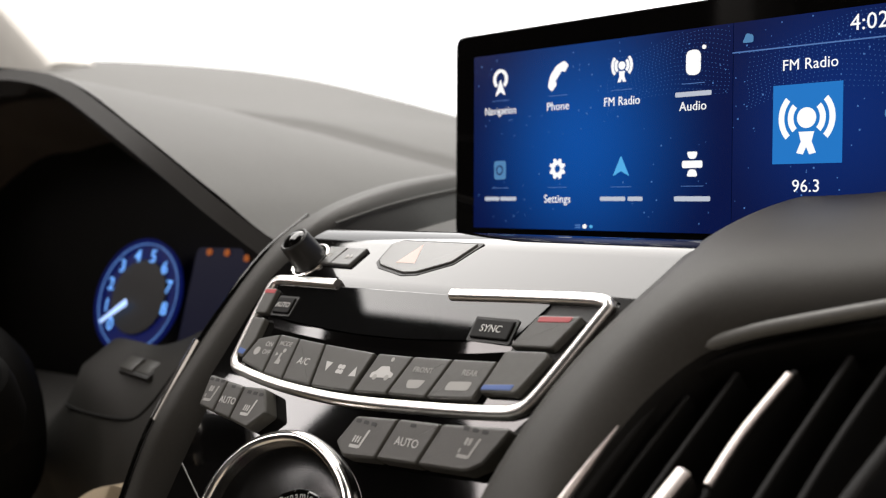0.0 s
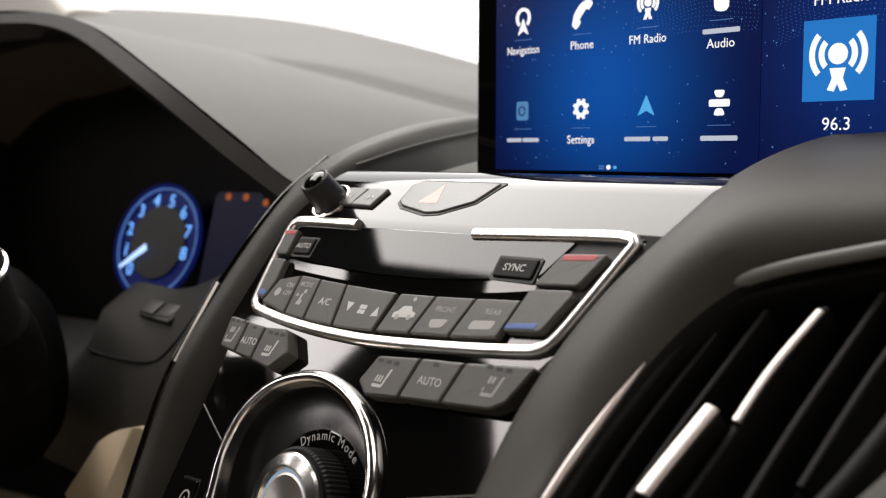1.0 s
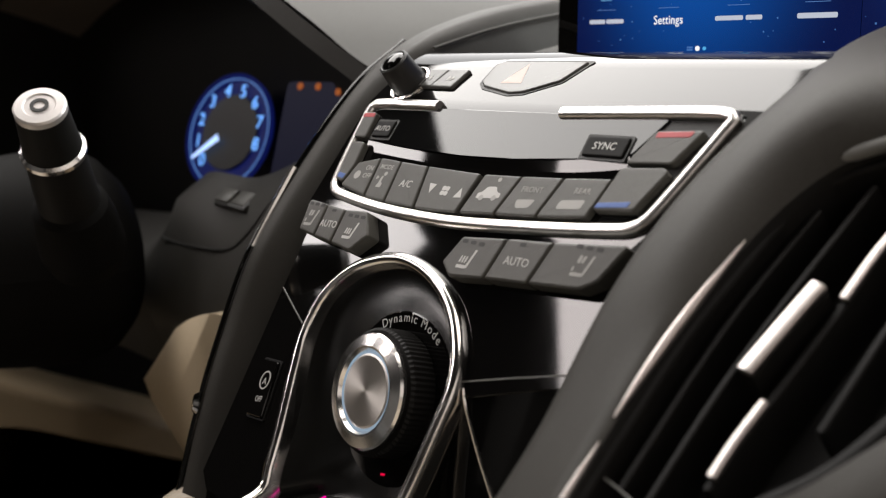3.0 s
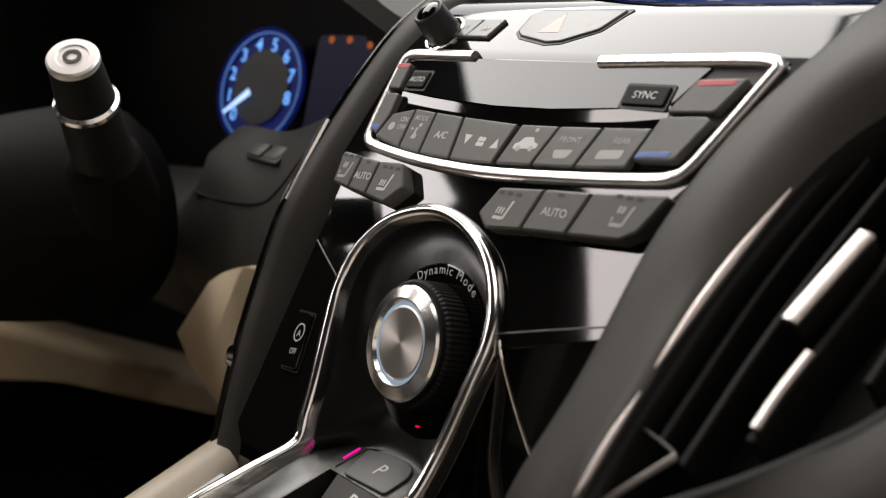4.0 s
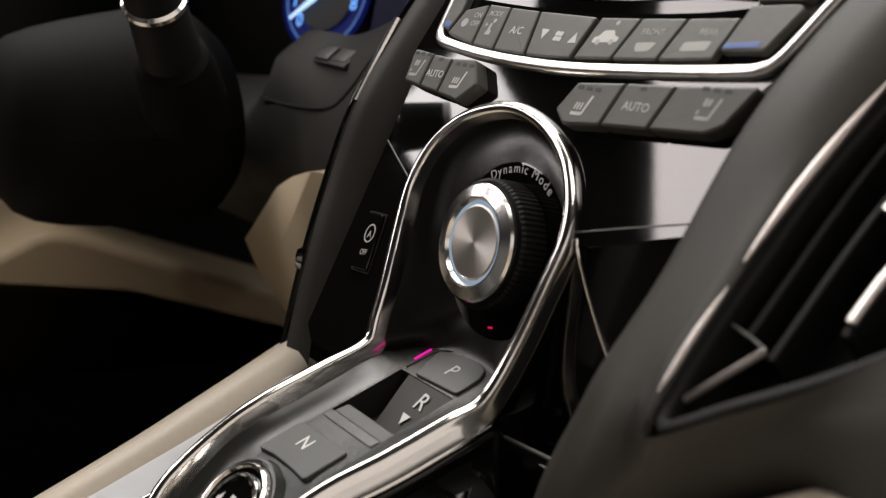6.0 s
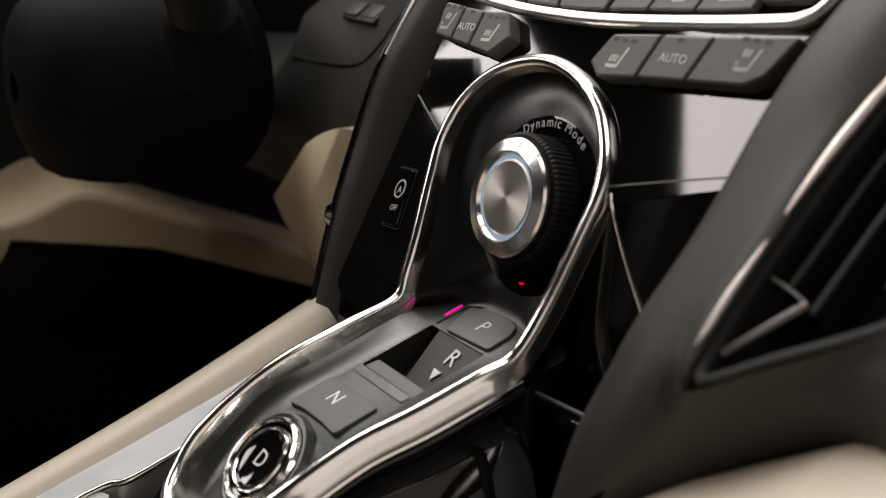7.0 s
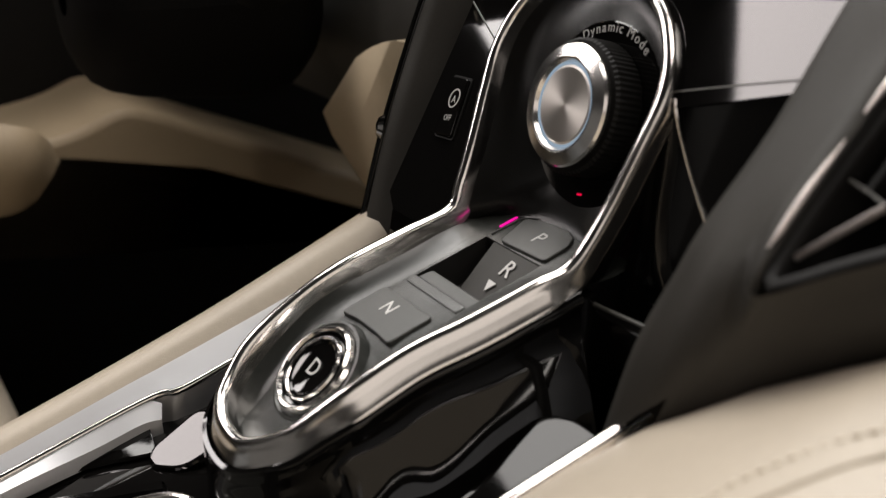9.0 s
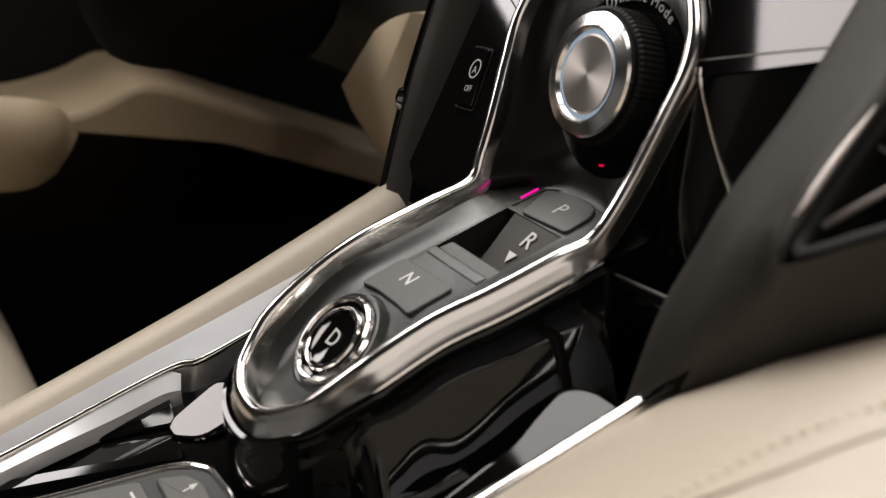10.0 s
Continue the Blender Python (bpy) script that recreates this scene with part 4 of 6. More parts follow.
def low_edge(u):
    return float(np.interp(u, [-82, -53, -37, -8, 10, 30, 60, 80, 98], [10, 4.8, 3.8, 3.4, 4.6, 6.4, 8.8, 11.6, 15]))


def top_edge(u):
    return float(np.interp(u, [-72, -56, -41, -22, 13, 35, 56, 78], [20.5, 24.5, 23.8, 23.2, 22.7, 23.8, 25.2, 27]))


def row_key(u0t, u1t, u0b, u1b, name="climate_button", label="grey climate button"):
    pts = [(u0b, low_edge(u0b)), ((u0b + u1b) / 2, low_edge((u0b + u1b) / 2)), (u1b, low_edge(u1b)), (u1t, top_edge(u1t)), ((u0t + u1t) / 2, top_edge((u0t + u1t) / 2)), (u0t, top_edge(u0t))]
    return part(name, prism(rounded(pts, 0.8, 2), 0.3, 3.4, CLIMATE, 0.7), KEYGREY, climate, label)


W = 3.45
b = row_key(-71, -57, -74.5, -53.8)
lettering("letter", "ON", 2.4, at_uv(CLIMATE, -60.2, 18.5, W), DULLPRINT, b)
lettering("letter", "OFF", 2.4, at_uv(CLIMATE, -59.2, 14.5, W), DULLPRINT, b)
part("fan_symbol", prism(circle(2.2, 9, -66.5, 14.5), 3.3, 3.5, CLIMATE), DULLPRINT, b)
b = row_key(-56.3, -41.8, -52.8, -38.2)
lettering("letter", "MODE", 2.2, at_uv(CLIMATE, -48.5, 20, W), DULLPRINT, b)
part("flow_symbol", prism([(-49, 10), (-45.6, 10), (-45.6, 12), (-47, 12.8), (-47, 15.5), (-48.4, 15.5), (-48.4, 12)], 3.3, 3.5, CLIMATE), DULLPRINT, b)
part("flow_symbol", prism(circle(1.1, 8, -46.6, 16.8), 3.3, 3.5, CLIMATE), DULLPRINT, b)
part("arrow", prism([(-51.5, 13.6), (-49.6, 14.6), (-51.5, 15.6)], 3.3, 3.5, CLIMATE), DULLPRINT, b)
b = row_key(-41, -22.8, -37.2, -17.6)
lettering("letter", "A/C", 3.3, at_uv(CLIMATE, -29.6, 13.4, W), PRINT, b)
b = row_key(-21.6, 11.6, -16.2, 9.2, label="wide grey fan speed button")
part("arrow", prism([(-14.5, 15.5), (-10.0, 15.3), (-12.1, 11)], 3.3, 3.5, CLIMATE), PRINT, b)
part("arrow", prism([(3.6, 10.6), (8.0, 11.0), (6.0, 15.4)], 3.3, 3.5, CLIMATE), PRINT, b)
for a in range(4):
    ang = radians(45 + 90 * a)
    cx, cy = -3.2 + 1.6 * math.cos(ang), 13 + 1.6 * math.sin(ang)
    part("fan_blade", prism(rounded([(cx - 1.2, cy - 0.9), (cx + 1.1, cy - 1.1), (cx + 1.2, cy + 0.9), (cx - 0.9, cy + 1.1)], 0.7), 3.3, 3.5, CLIMATE), PRINT, b)
b = row_key(14.4, 34.6, 11.4, 30.2)
part("car_symbol", prism(rounded([(16.5, 11.8), (29.0, 13.2), (29.0, 15.2), (26.4, 15.8), (25.0, 17.9), (20.2, 17.4), (18.4, 14.8), (16.5, 14.2)], 0.7), 3.3, 3.5, CLIMATE), PRINT, b)
for cu_ in (19.4, 26.2):
    part("car_symbol", prism(circle(1.3, 10, cu_, 12.3 + (cu_ - 19.4) * 0.09), 3.3, 3.52, CLIMATE), DULLPRINT, b)
part("light_dot", prism(circle(1.0, 10, 24.5, 21), 3.3, 3.5, CLIMATE), DULLPRINT, b)
b = row_key(35.3, 56.0, 31.0, 51.8)
lettering("letter", "FRONT", 2.3, at_uv(CLIMATE, 44.0, 18.6, W, 3), DULLPRINT, b)
part("window_symbol", prism(rounded([(40, 10.2), (46.5, 11.0), (48.4, 14.8), (38.6, 13.8)], 1.4), 3.3, 3.5, CLIMATE), DULLPRINT, b)
b = row_key(56.8, 78.5, 52.6, 75.6)
lettering("letter", "REAR", 2.3, at_uv(CLIMATE, 68.5, 20.6, W, 3), DULLPRINT, b)
part("window_symbol", prism(rounded([(60, 12.2), (71.5, 13.6), (72, 17.4), (60.5, 16.0)], 1.2), 3.3, 3.5, CLIMATE), DULLPRINT, b)

for nm, pts, stripe, paint in (
    ("temperature_button", [(80.5, 33.6), (100.4, 35.0), (107.2, 49.0), (87, 47.6)], [(88, 44.6), (102.6, 45.8), (103.4, 48.2), (88, 47.0)], REDPRINT),
    ("temperature_button", [(77.0, 14.0), (80.0, 31.8), (98.8, 33.4), (101.0, 31.8), (94.4, 15.8)], [(77.6, 14.8), (91.6, 16.6), (92.2, 19.0), (78.0, 17.0)], BLUEPRINT),
    ("temperature_button", [(-86.6, 33.4), (-77.4, 33.8), (-79.4, 47.4), (-88.6, 47.0)], [(-88.0, 44.2), (-79.6, 44.6), (-79.9, 46.8), (-88.4, 46.4)], REDPRINT),
    ("temperature_button", [(-80.6, 11.0), (-74.8, 10.0), (-73.0, 19.5), (-75.6, 31.4), (-85.0, 31.0)], [(-80.4, 12.0), (-75.4, 11.4), (-75.0, 14.0), (-80.8, 14.6)], BLUEPRINT),
):
    b = part(nm, prism(rounded(pts, 1.6, 4), 0.3, 3.6, CLIMATE, 0.7), KEYGREY, climate, "grey temperature button with a coloured stripe")
    part("stripe", prism(rounded(stripe, 0.5, 2), 3.0, 3.75, CLIMATE, 0.2), paint, b)

for nm, txt, cu_, cv_, wd in (("auto_button", "AUTO", -69.0, 39.6, 6.2), ("sync_button", "SYNC", 66.8, 40.2, 9.8)):
    b = part(nm, prism(rounded([(cu_ - wd, cv_ - 4.2), (cu_ + wd, cv_ - 3.8), (cu_ + wd - 0.4, cv_ + 4.4), (cu_ - wd - 0.6, cv_ + 4.0)], 1.0), 0.8, 2.6, CLIMATE, 0.5), VENTBLACK, climate, "black button in the display window")
    part("button_rim", ring_plate(rounded([(cu_ - wd - 1.4, cv_ - 5.6), (cu_ + wd + 1.4, cv_ - 5.2), (cu_ + wd + 1.0, cv_ + 5.6), (cu_ - wd - 2, cv_ + 5.2)], 1.0), rounded([(cu_ - wd - 0.3, cv_ - 4.5), (cu_ + wd + 0.3, cv_ - 4.1), (cu_ + wd - 0.1, cv_ + 4.7), (cu_ - wd - 0.9, cv_ + 4.3)], 1.0), CLIMATE, 1.7, 1.2), BLACKPLASTIC, b)
    lettering("letter", txt, 2.6 if txt == "AUTO" else 3.0, at_uv(CLIMATE, cu_ - 0.5, cv_, 2.65, 1.5), PRINT, b)


# ---- seat heater switches ----
def seat_switch(outline, marks):
    sw = thing("seat_heater_switch", "row of three grey seat heating and ventilation buttons", "button", "seat heater switches")
    for i in range(3):
        pts = outline[i]
        k = part("seat_button", prism(rounded(pts, 1.4, 3), -2.0, 6.5, FACE, 1.0), KEYGREY, sw, "grey rubber button")
        cx = sum(p[0] for p in pts) / len(pts)
        cy = sum(p[1] for p in pts) / len(pts)
        kind = marks[i]
        if kind == "AUTO":
            lettering("letter", "AUTO", 3.1, at_uv(FACE, cx, cy - 0.6, 6.55, 2), PRINT, k)
            part("light_dot", prism(rounded([(cx - 1.4, cy + 5.2), (cx + 1.6, cy + 5.4), (cx + 1.6, cy + 6.8), (cx - 1.4, cy + 6.6)], 0.5), 6.3, 6.6, FACE), BLACKPLASTIC, k)
        else:
            shapes = [((0.2, -4.0), (1.3, -4.0), (4.0, 3.6), (2.9, 3.6)), ((-4.6, -4.4), (0.6, -4.2), (0.9, -2.9), (-4.6, -3.1))]
            if kind == "heat":
                shapes += [((d - 0.3, -2.2), (d + 0.5, -2.2), (d + 1.2, 0.6), (d + 0.4, 0.6)) for d in (-3.8, -2.3, -0.8)]
            else:
                shapes += [((-3.4, 0.6), (-2.1, 0.2), (-1.5, 3.0), (-2.8, 3.2)), ((-1.6, 0.4), (-0.3, 0.6), (0.3, 3.2), (-1.0, 3.0)), ((-4.8, -2.6), (-3.9, -2.6), (-3.6, -1.0), (-4.4, -1.0))]
            for pts in shapes:
                part("seat_symbol", prism(rounded([(cx + u, cy + v) for u, v in pts], 0.35, 2), 6.4, 6.6, FACE), PRINT if kind == "heat" else DULLPRINT, k)
            for d in (-4.6, 0, 4.6):
                part("light_dot", prism(rounded([(cx + d - 1.5, cy + 5.3), (cx + d + 1.4, cy + 5.4), (cx + d + 1.4, cy + 6.9), (cx + d - 1.5, cy + 6.8)], 0.5), 6.3, 6.6, FACE), BLACKPLASTIC, k)
    return sw


seat_switch([[(-84.5, 112.8), (-71.6, 111.4), (-70.6, 126.6), (-85.6, 127.6)], [(-71.0, 111.3), (-57.4, 110.2), (-56.2, 125.8), (-70.0, 126.5)], [(-56.8, 110.1), (-42.0, 108.4), (-32.8, 116.6), (-41, 126.8), (-55.6, 125.8)]], ["vent", "AUTO", "heat"])
seat_switch([[(18.4, 113.0), (25.0, 108.0), (43.4, 110.0), (47.9, 126.5), (24.4, 124.2)], [(44.0, 110.1), (65.6, 111.8), (70.8, 128.2), (48.5, 126.6)], [(66.2, 111.9), (90.0, 113.8), (96.5, 117.5), (103.8, 130.6), (102.0, 131.6), (71.4, 128.3)]], ["heat", "AUTO", "vent"])

# ---- idle-stop switch ----
idle = thing("idle_stop_switch", "glossy black idle-stop switch with a white symbol", "button")
part("key", prism(rounded([(-75.4, 54.4), (-63.8, 55.2), (-59.4, 31.0), (-71.2, 30)], 1.2), -1, 1.8, FACE, 0.5), PIANO, idle)
part("surround", ring_plate(rounded([(-76.4, 55.4), (-62.8, 56.3), (-58.2, 30.0), (-72.0, 29)], 1.5), rounded([(-75.7, 54.7), (-63.5, 55.5), (-59.1, 30.7), (-71.5, 29.7)], 1.3), FACE, 0.6, 1.2), VENTBLACK, idle)
lettering("letter", "OFF", 2.5, at_uv(FACE, -66.4, 37.8, 1.85, 8), DULLPRINT, idle, squeeze=0.8)
lettering("letter", "A", 3.0, at_uv(FACE, -67.4, 45.6, 1.85, 8), DULLPRINT, idle)
part("arrow_ring", ring_plate(circle(3.6, 20, -67.4, 46.2, 4.2), circle(2.9, 20, -67.4, 46.2, 3.5), FACE, 2.0, 0.3), DULLPRINT, idle)

# ---- hazard button, volume knob, track buttons on the slope ----
hazard = thing("hazard_button", "shield-shaped glossy grey hazard light button with a pale triangle", "button")
part("key", prism(rounded([(-30.5, 27.5), (-26.5, 29.5), (23.5, 29.5), (17.6, 17.2), (2, 9.4), (-6, 8.4), (-25, 12.2), (-29, 15)], 1.2), -1.2, 1.0, LEDGE, 0.6), GLOSSKEY, hazard, "grey key")
part("gap", prism(rounded([(-32, 28), (-27, 30.8), (26, 30.8), (18.8, 16.6), (2.6, 8.2), (-6.4, 7.1), (-26, 11), (-30.5, 14.4)], 1.2), -2, 0.25, LEDGE), BLACKPLASTIC, hazard)
part("triangle", prism([(-16, 14.3), (-3.6, 14.6), (-9.5, 27.5)], 0.9, 1.1, LEDGE), PINKPRINT, hazard)

knob = thing("volume_knob", "small black tapered volume knob with a chrome foot ring", "knob")
KF = at_uv(LEDGE, -77.5, 12.0, 0) @ Matrix.Rotation(radians(6), 4, "X")
part("knob_body", lathe([(5.9, 15.0), (6.6, 15.3), (7.4, 14.6), (8.5, 0.6), (8.5, 0)], KF, 48), BLACKPLASTIC, knob)
part("foot_ring", lathe([(8.8, -1), (9.3, 1.2), (10.0, 1.8), (10.8, 1.4), (11.2, -1)], KF, 48), CHROME, knob, "chrome foot ring")
part("knob_top", lathe([(0, 17.0), (2.2, 16.8), (4.2, 16.2), (5.6, 15.2), (6.1, 14.6)], KF, 40), PIANO, knob, "glossy domed top")

for i, (u0, u1) in enumerate(((-72, -58.2), (-57.6, -43.5))):
    k = thing("track_button", "small glossy grey track skip button", "button", "track buttons")
    part("key", prism(rounded([(u0 - 2.5, 10), (u1 - 1.5, 10), (u1, 22.5), (u0, 22.5)], 0.9), -2, 1.6, LEDGE, 0.7), GLOSSKEY, k)
    c = (u0 + u1) / 2
    for d in (-2.0, 0.6):
        part("arrow", prism([(c + d, 14), (c + d, 17.4), (c + d + (2.2 if i else -2.2), 15.7)], 1.5, 1.75, LEDGE), DULLPRINT, k)

# ---- padded rails that frame the centre stack ----
left_rail = thing("console_rail", "dark grained leather padded rail with a chrome piping line, driver side", "trim", "console rails")
RIDGE_L = [(0.065, 0.752), (0.03, 0.750), (-0.02, 0.742), (-0.065, 0.727), (-0.097, 0.704), (-0.134, 0.661), (-0.159, 0.625), (-0.176, 0.586), (-0.189, 0.550), (-0.200, 0.512), (-0.206, 0.490), (-0.209, 0.455)]
SPREAD = (0, 0, 0, 0, 0, 0.001, 0.003, 0.005, 0.008, 0.009, 0.009, 0.009)
INNER_L = [(0.055, 0.745), (0.012, 0.739), (-0.030, 0.731), (-0.066, 0.7215), (-0.082, 0.695), (-0.110, 0.655), (-0.131, 0.618), (-0.150, 0.576), (-0.165, 0.540), (-0.181, 0.505), (-0.188, 0.485), (-0.192, 0.450)]
rails = [
    [(-0.104 + d, y + 0.02, z - 0.012) for (y, z), d in zip(INNER_L, SPREAD)],
    [(-0.110 + d, y, z) for (y, z), d in zip(INNER_L, SPREAD)],
    [(-0.115, y * 0.5 + v * 0.5 - 0.0015, z * 0.5 + w * 0.5 + 0.002) for (y, z), (v, w) in zip(INNER_L, RIDGE_L)],
    [(-0.122, y + 0.0025, z) for y, z in RIDGE_L],
    [(-0.130, y, z) for y, z in RIDGE_L],
    [(-0.138, y + 0.004, z - 0.001) for y, z in RIDGE_L],
    [(-0.142, y + 0.014, z - 0.004) for y, z in RIDGE_L],
    [(-0.142, y + 0.05, z - 0.02) for y, z in RIDGE_L],
]
part("padding", loft(rails, 60), LEATHER, left_rail, "", 70)
part("backing", loft([[(-0.120, y + 0.04, z - 0.02) for y, z in INNER_L], [(-0.085, y + 0.03, z - 0.03) for y, z in INNER_L]], 30), BLACKPLASTIC, left_rail)
part("chrome_piping", sweep(even([(-0.1362, -0.1315, 0.6640), (-0.1365, -0.1425, 0.6470), (-0.1362, -0.1555, 0.6268)], 16), circle(1.8, 8), (1, 0, 0)), CHROME, left_rail, "slim chrome highlight strip")
part("gloss_edge", sweep(even([(-0.1398, y + 0.004, z - 0.002) for y, z in RIDGE_L[3:11]], 40), circle(2.4, 10), (1, 0, 0)), PIANO, left_rail, "glossy black outer edge", 70)
part("lip", sweep(even([(-0.108, y - 0.0005, z + 0.0005) for y, z in INNER_L[:4]], 30), circle(0.9, 8), (1, 0, 0)), DASH, left_rail, "pale thin inner lip")

part("bolt_cover", lathe([(0, 3.2), (3.2, 2.4), (4.6, 0)], Matrix.Translation((-0.136, -0.187, 0.554)) @ Vector((-0.35, -0.85, 0.2)).to_track_quat("Z", "Y").to_matrix().to_4x4() @ Matrix.Diagonal((0.8, 1.3, 1, 1)), 20), BRIGHT, left_rail, "small bright cap")
right_rail = thing("console_rail", "dark grained leather padded rail sweeping down from the dashboard, passenger side", "trim", "console rails")
RIDGE_R = [(0.120, 0.110, 0.746), (0.120, 0.050, 0.742), (0.120, -0.009, 0.735), (0.128, -0.068, 0.7235), (0.1296, -0.1033, 0.7082), (0.1189, -0.135, 0.6813), (0.1169, -0.1684, 0.6504), (0.118, -0.199, 0.6125)] + [tuple(uv(VENT, *p)) for p in ((113.7, 1.5, -12), (109.4, -12.0, -20), (103.1, -25.4, -30), (99.2, -36.4, -39), (92.9, -53.8, -56))]
VENT_EDGE = [(330, 235), (262, 200), (225, 175), (190, 160), (160, 144), (148, 124), (143, 98), (141, 70), (142, 42), (143.2, 18), (146, -6), (150, -18), (150, -24), (150, -30)]
edge3 = [uv(VENT, u, v, 2) for u, v in VENT_EDGE]
RAIL_END = [(146, -6, 0.5), (146.3, -15.7, -5), (137.6, -23.9, -18), (122.3, -34.6, -36), (105.9, -49.2, -55)]
edge3[-5:] = [uv(VENT, *p) for p in RAIL_END]
rails = [
    [(x - 0.008, y + 0.004, z - 0.060) for x, y, z in RIDGE_R],
    [(x - 0.007, y + 0.003, z - 0.015) for x, y, z in RIDGE_R],
    [(x - 0.0055, y + 0.0015, z - 0.004) for x, y, z in RIDGE_R],
    [(x - 0.003, y, z - 0.0008) for x, y, z in RIDGE_R],
    [(x + 0.001, y, z) for x, y, z in RIDGE_R],
    [Vector(r).lerp(e, 0.4) + Vector((0.001, -0.0038, 0.0046)) * max(0.25, 1 - max(0, i - 4) / 4) for i, (r, e) in enumerate(zip(RIDGE_R, edge3))],
    [Vector(r).lerp(e, 0.8) + Vector((0.001, -0.0048, 0.0058)) * max(0.15, 1 - max(0, i - 4) / 4) for i, (r, e) in enumerate(zip(RIDGE_R, edge3))],
    edge3,
    [Vector(e) + VENT.to_3x3() @ Vector((0.0012, 0, -0.0012)) for e in edge3],
]
part("padding", loft(rails, 70), LEATHER, right_rail, "", 75)
part("inner_wall", loft([[Vector(e) + VENT.to_3x3() @ Vector((a, 0, b)) for e in edge3[:-4]] for a, b in ((0.0012, -0.0012), (0.003, -0.005), (0.004, -0.032))], 60), VENTBLACK, right_rail, "black wall beside the vent", 75)

part("lip", sweep(spline([uv(VENT, u, v, w) for u, v, w in ((232, 173, 2.9), (206.9, 163.8, 2.9), (185.4, 155.9, 2.7), (170, 150.0, 2.2), (157, 143.5, 0.9), (149, 137.5, -1.2))], 50), circle(2.4, 10), (0, 0, 1)), LIPHIGHLIGHT, right_rail, "rolled lip above the vent, its highlight put in as paler grey", 70)

# ---- passenger air vent ----
vent = thing("air_vent", "black air vent with vertical slats and a satin chrome centre fin", "air vent")
VENT_OUT = [(230, 170), (207, 163), (181, 153), (157, 140), (148, 123), (144.5, 98), (142.5, 70), (143.5, 42), (144.5, 20), (147, -2), (150.5, -10.5), (156, -7), (164, 1), (180, 15.5), (194, 31), (206, 48), (217, 80), (223, 110), (229, 144)]
part("back", prism([(120, -20), (250, -20), (250, 190), (120, 190)], -34, -30, VENT), VENTBLACK, vent, "black depth of the duct")
part("bezel", sweep(spline([uv(VENT, u, v, -3.0) for u, v in VENT_OUT], 120, True), rounded([(-2.4, -9), (2.4, -9), (2.4, 1.4), (-2.4, 1.4)], [0, 0, 2.0, 2.0], 3), VENT.to_3x3() @ Vector((0, 0, 1)), True), VENTBLACK, vent, "satin black bezel")


def slat(pts, width, depth, low, material, name, label=""):
    path = spline([uv(VENT, u, v, low) for u, v in pts], 16)
    return part(name, sweep(path, rounded([(-width / 2, -depth), (width / 2, -depth), (width / 2, 0), (-width / 2, 0)], width * 0.35, 3), VENT.to_3x3() @ Vector((0, 0, 1))), material, vent, label)


for pts in ([(152, 22), (150, 80), (154, 128)], [(162, 18), (161, 70), (166, 140)], [(194, 56), (195, 100), (199, 152)], [(206, 82), (208, 120), (212, 155)]):
    slat(pts, 2.2, 16, -6, VENTBLACK, "slat")
slat([(177, 33), (177, 45), (178, 58)], 2.7, 2.2, -2, TRIMROSE, "fin", "satin chrome fin")
slat([(181, 95), (182, 115), (186, 139)], 2.7, 2.2, -2, TRIMROSE, "fin", "satin chrome fin")
slat([(170.5, 63), (172.5, 78), (175.0, 95)], 5.0, 2.6, 2.5, TRIMROSE, "fin_tab", "raised chrome adjusting tab")
slat([(170.5, 63), (172.5, 78), (175.0, 95)], 4.2, 12, 0.2, VENTBLACK, "tab_body", "black body under the tab")
slat([(176.8, 30), (177.2, 45), (178.2, 60), (181, 95), (182, 115), (186, 142)], 2.4, 18, -4, VENTBLACK, "slat")
W_OUT = VENT.to_3x3() @ Vector((0, 0, 1))
part("corner_trim", sweep(spline([uv(VENT, u, v, -5) for u, v in ((145.0, 23.5), (154, 21.5), (160.2, 19.6))], 12), circle(0.4, 8), W_OUT), KEYGREY, vent, "thin chrome corner trim")
part("corner_trim", sweep([uv(VENT, u, v, -5) for u, v in ((160.4, 19.4), (154.6, 9.2), (149.0, -1))], circle(1.0, 8), W_OUT), TRIMROSE, vent, "thin chrome corner trim")


def tapered_trim(pts, wide, w, n=24):
    """A slim sliver shaped as an edge highlight: it swells in its middle and runs out to points at both ends."""
    path = [Vector((p[0], p[1], 0)) for p in spline([Vector((u, v, 0)) for u, v in pts], n)]
    bm, rings = bmesh.new(), []
    for i, p in enumerate(path):
        t = (path[min(i + 1, n - 1)] - path[max(i - 1, 0)]).normalized()
        k = 0.12 + 0.88 * math.sin(math.pi * i / (n - 1)) ** 0.8
        rings.append([bm.verts.new(uv(VENT, p.x + t.y * wide * k * a, p.y - t.x * wide * k * a, w + wide * k * b)) for a, b in ((-0.5, -0.8), (-0.5, -0.1), (-0.25, 0.2), (0.1, 0.25), (0.5, 0.0), (0.5, -0.8))])
    for a, b in zip(rings[:-1], rings[1:]):
        for k in range(6):
            bm.faces.new((a[k], a[(k + 1) % 6], b[(k + 1) % 6], b[k]))
    return bm


# Highlights of the glossy bezel edge, put in as metal slivers.
part("edge_glint", tapered_trim(((143.4, 30), (144.2, 13), (146.3, -4)), 1.7, 1.4), TRIMROSE, vent, "thin chrome sliver in place of the highlight on the bezel edge", 60)
part("edge_glint", tapered_trim(((144.6, 106), (143.2, 94), (142, 80), (141.6, 64), (142.0, 52), (143.0, 38)), 2.7, 1.9), TRIMROSE, vent, "thin chrome sliver in place of the highlight on the bezel edge", 60)

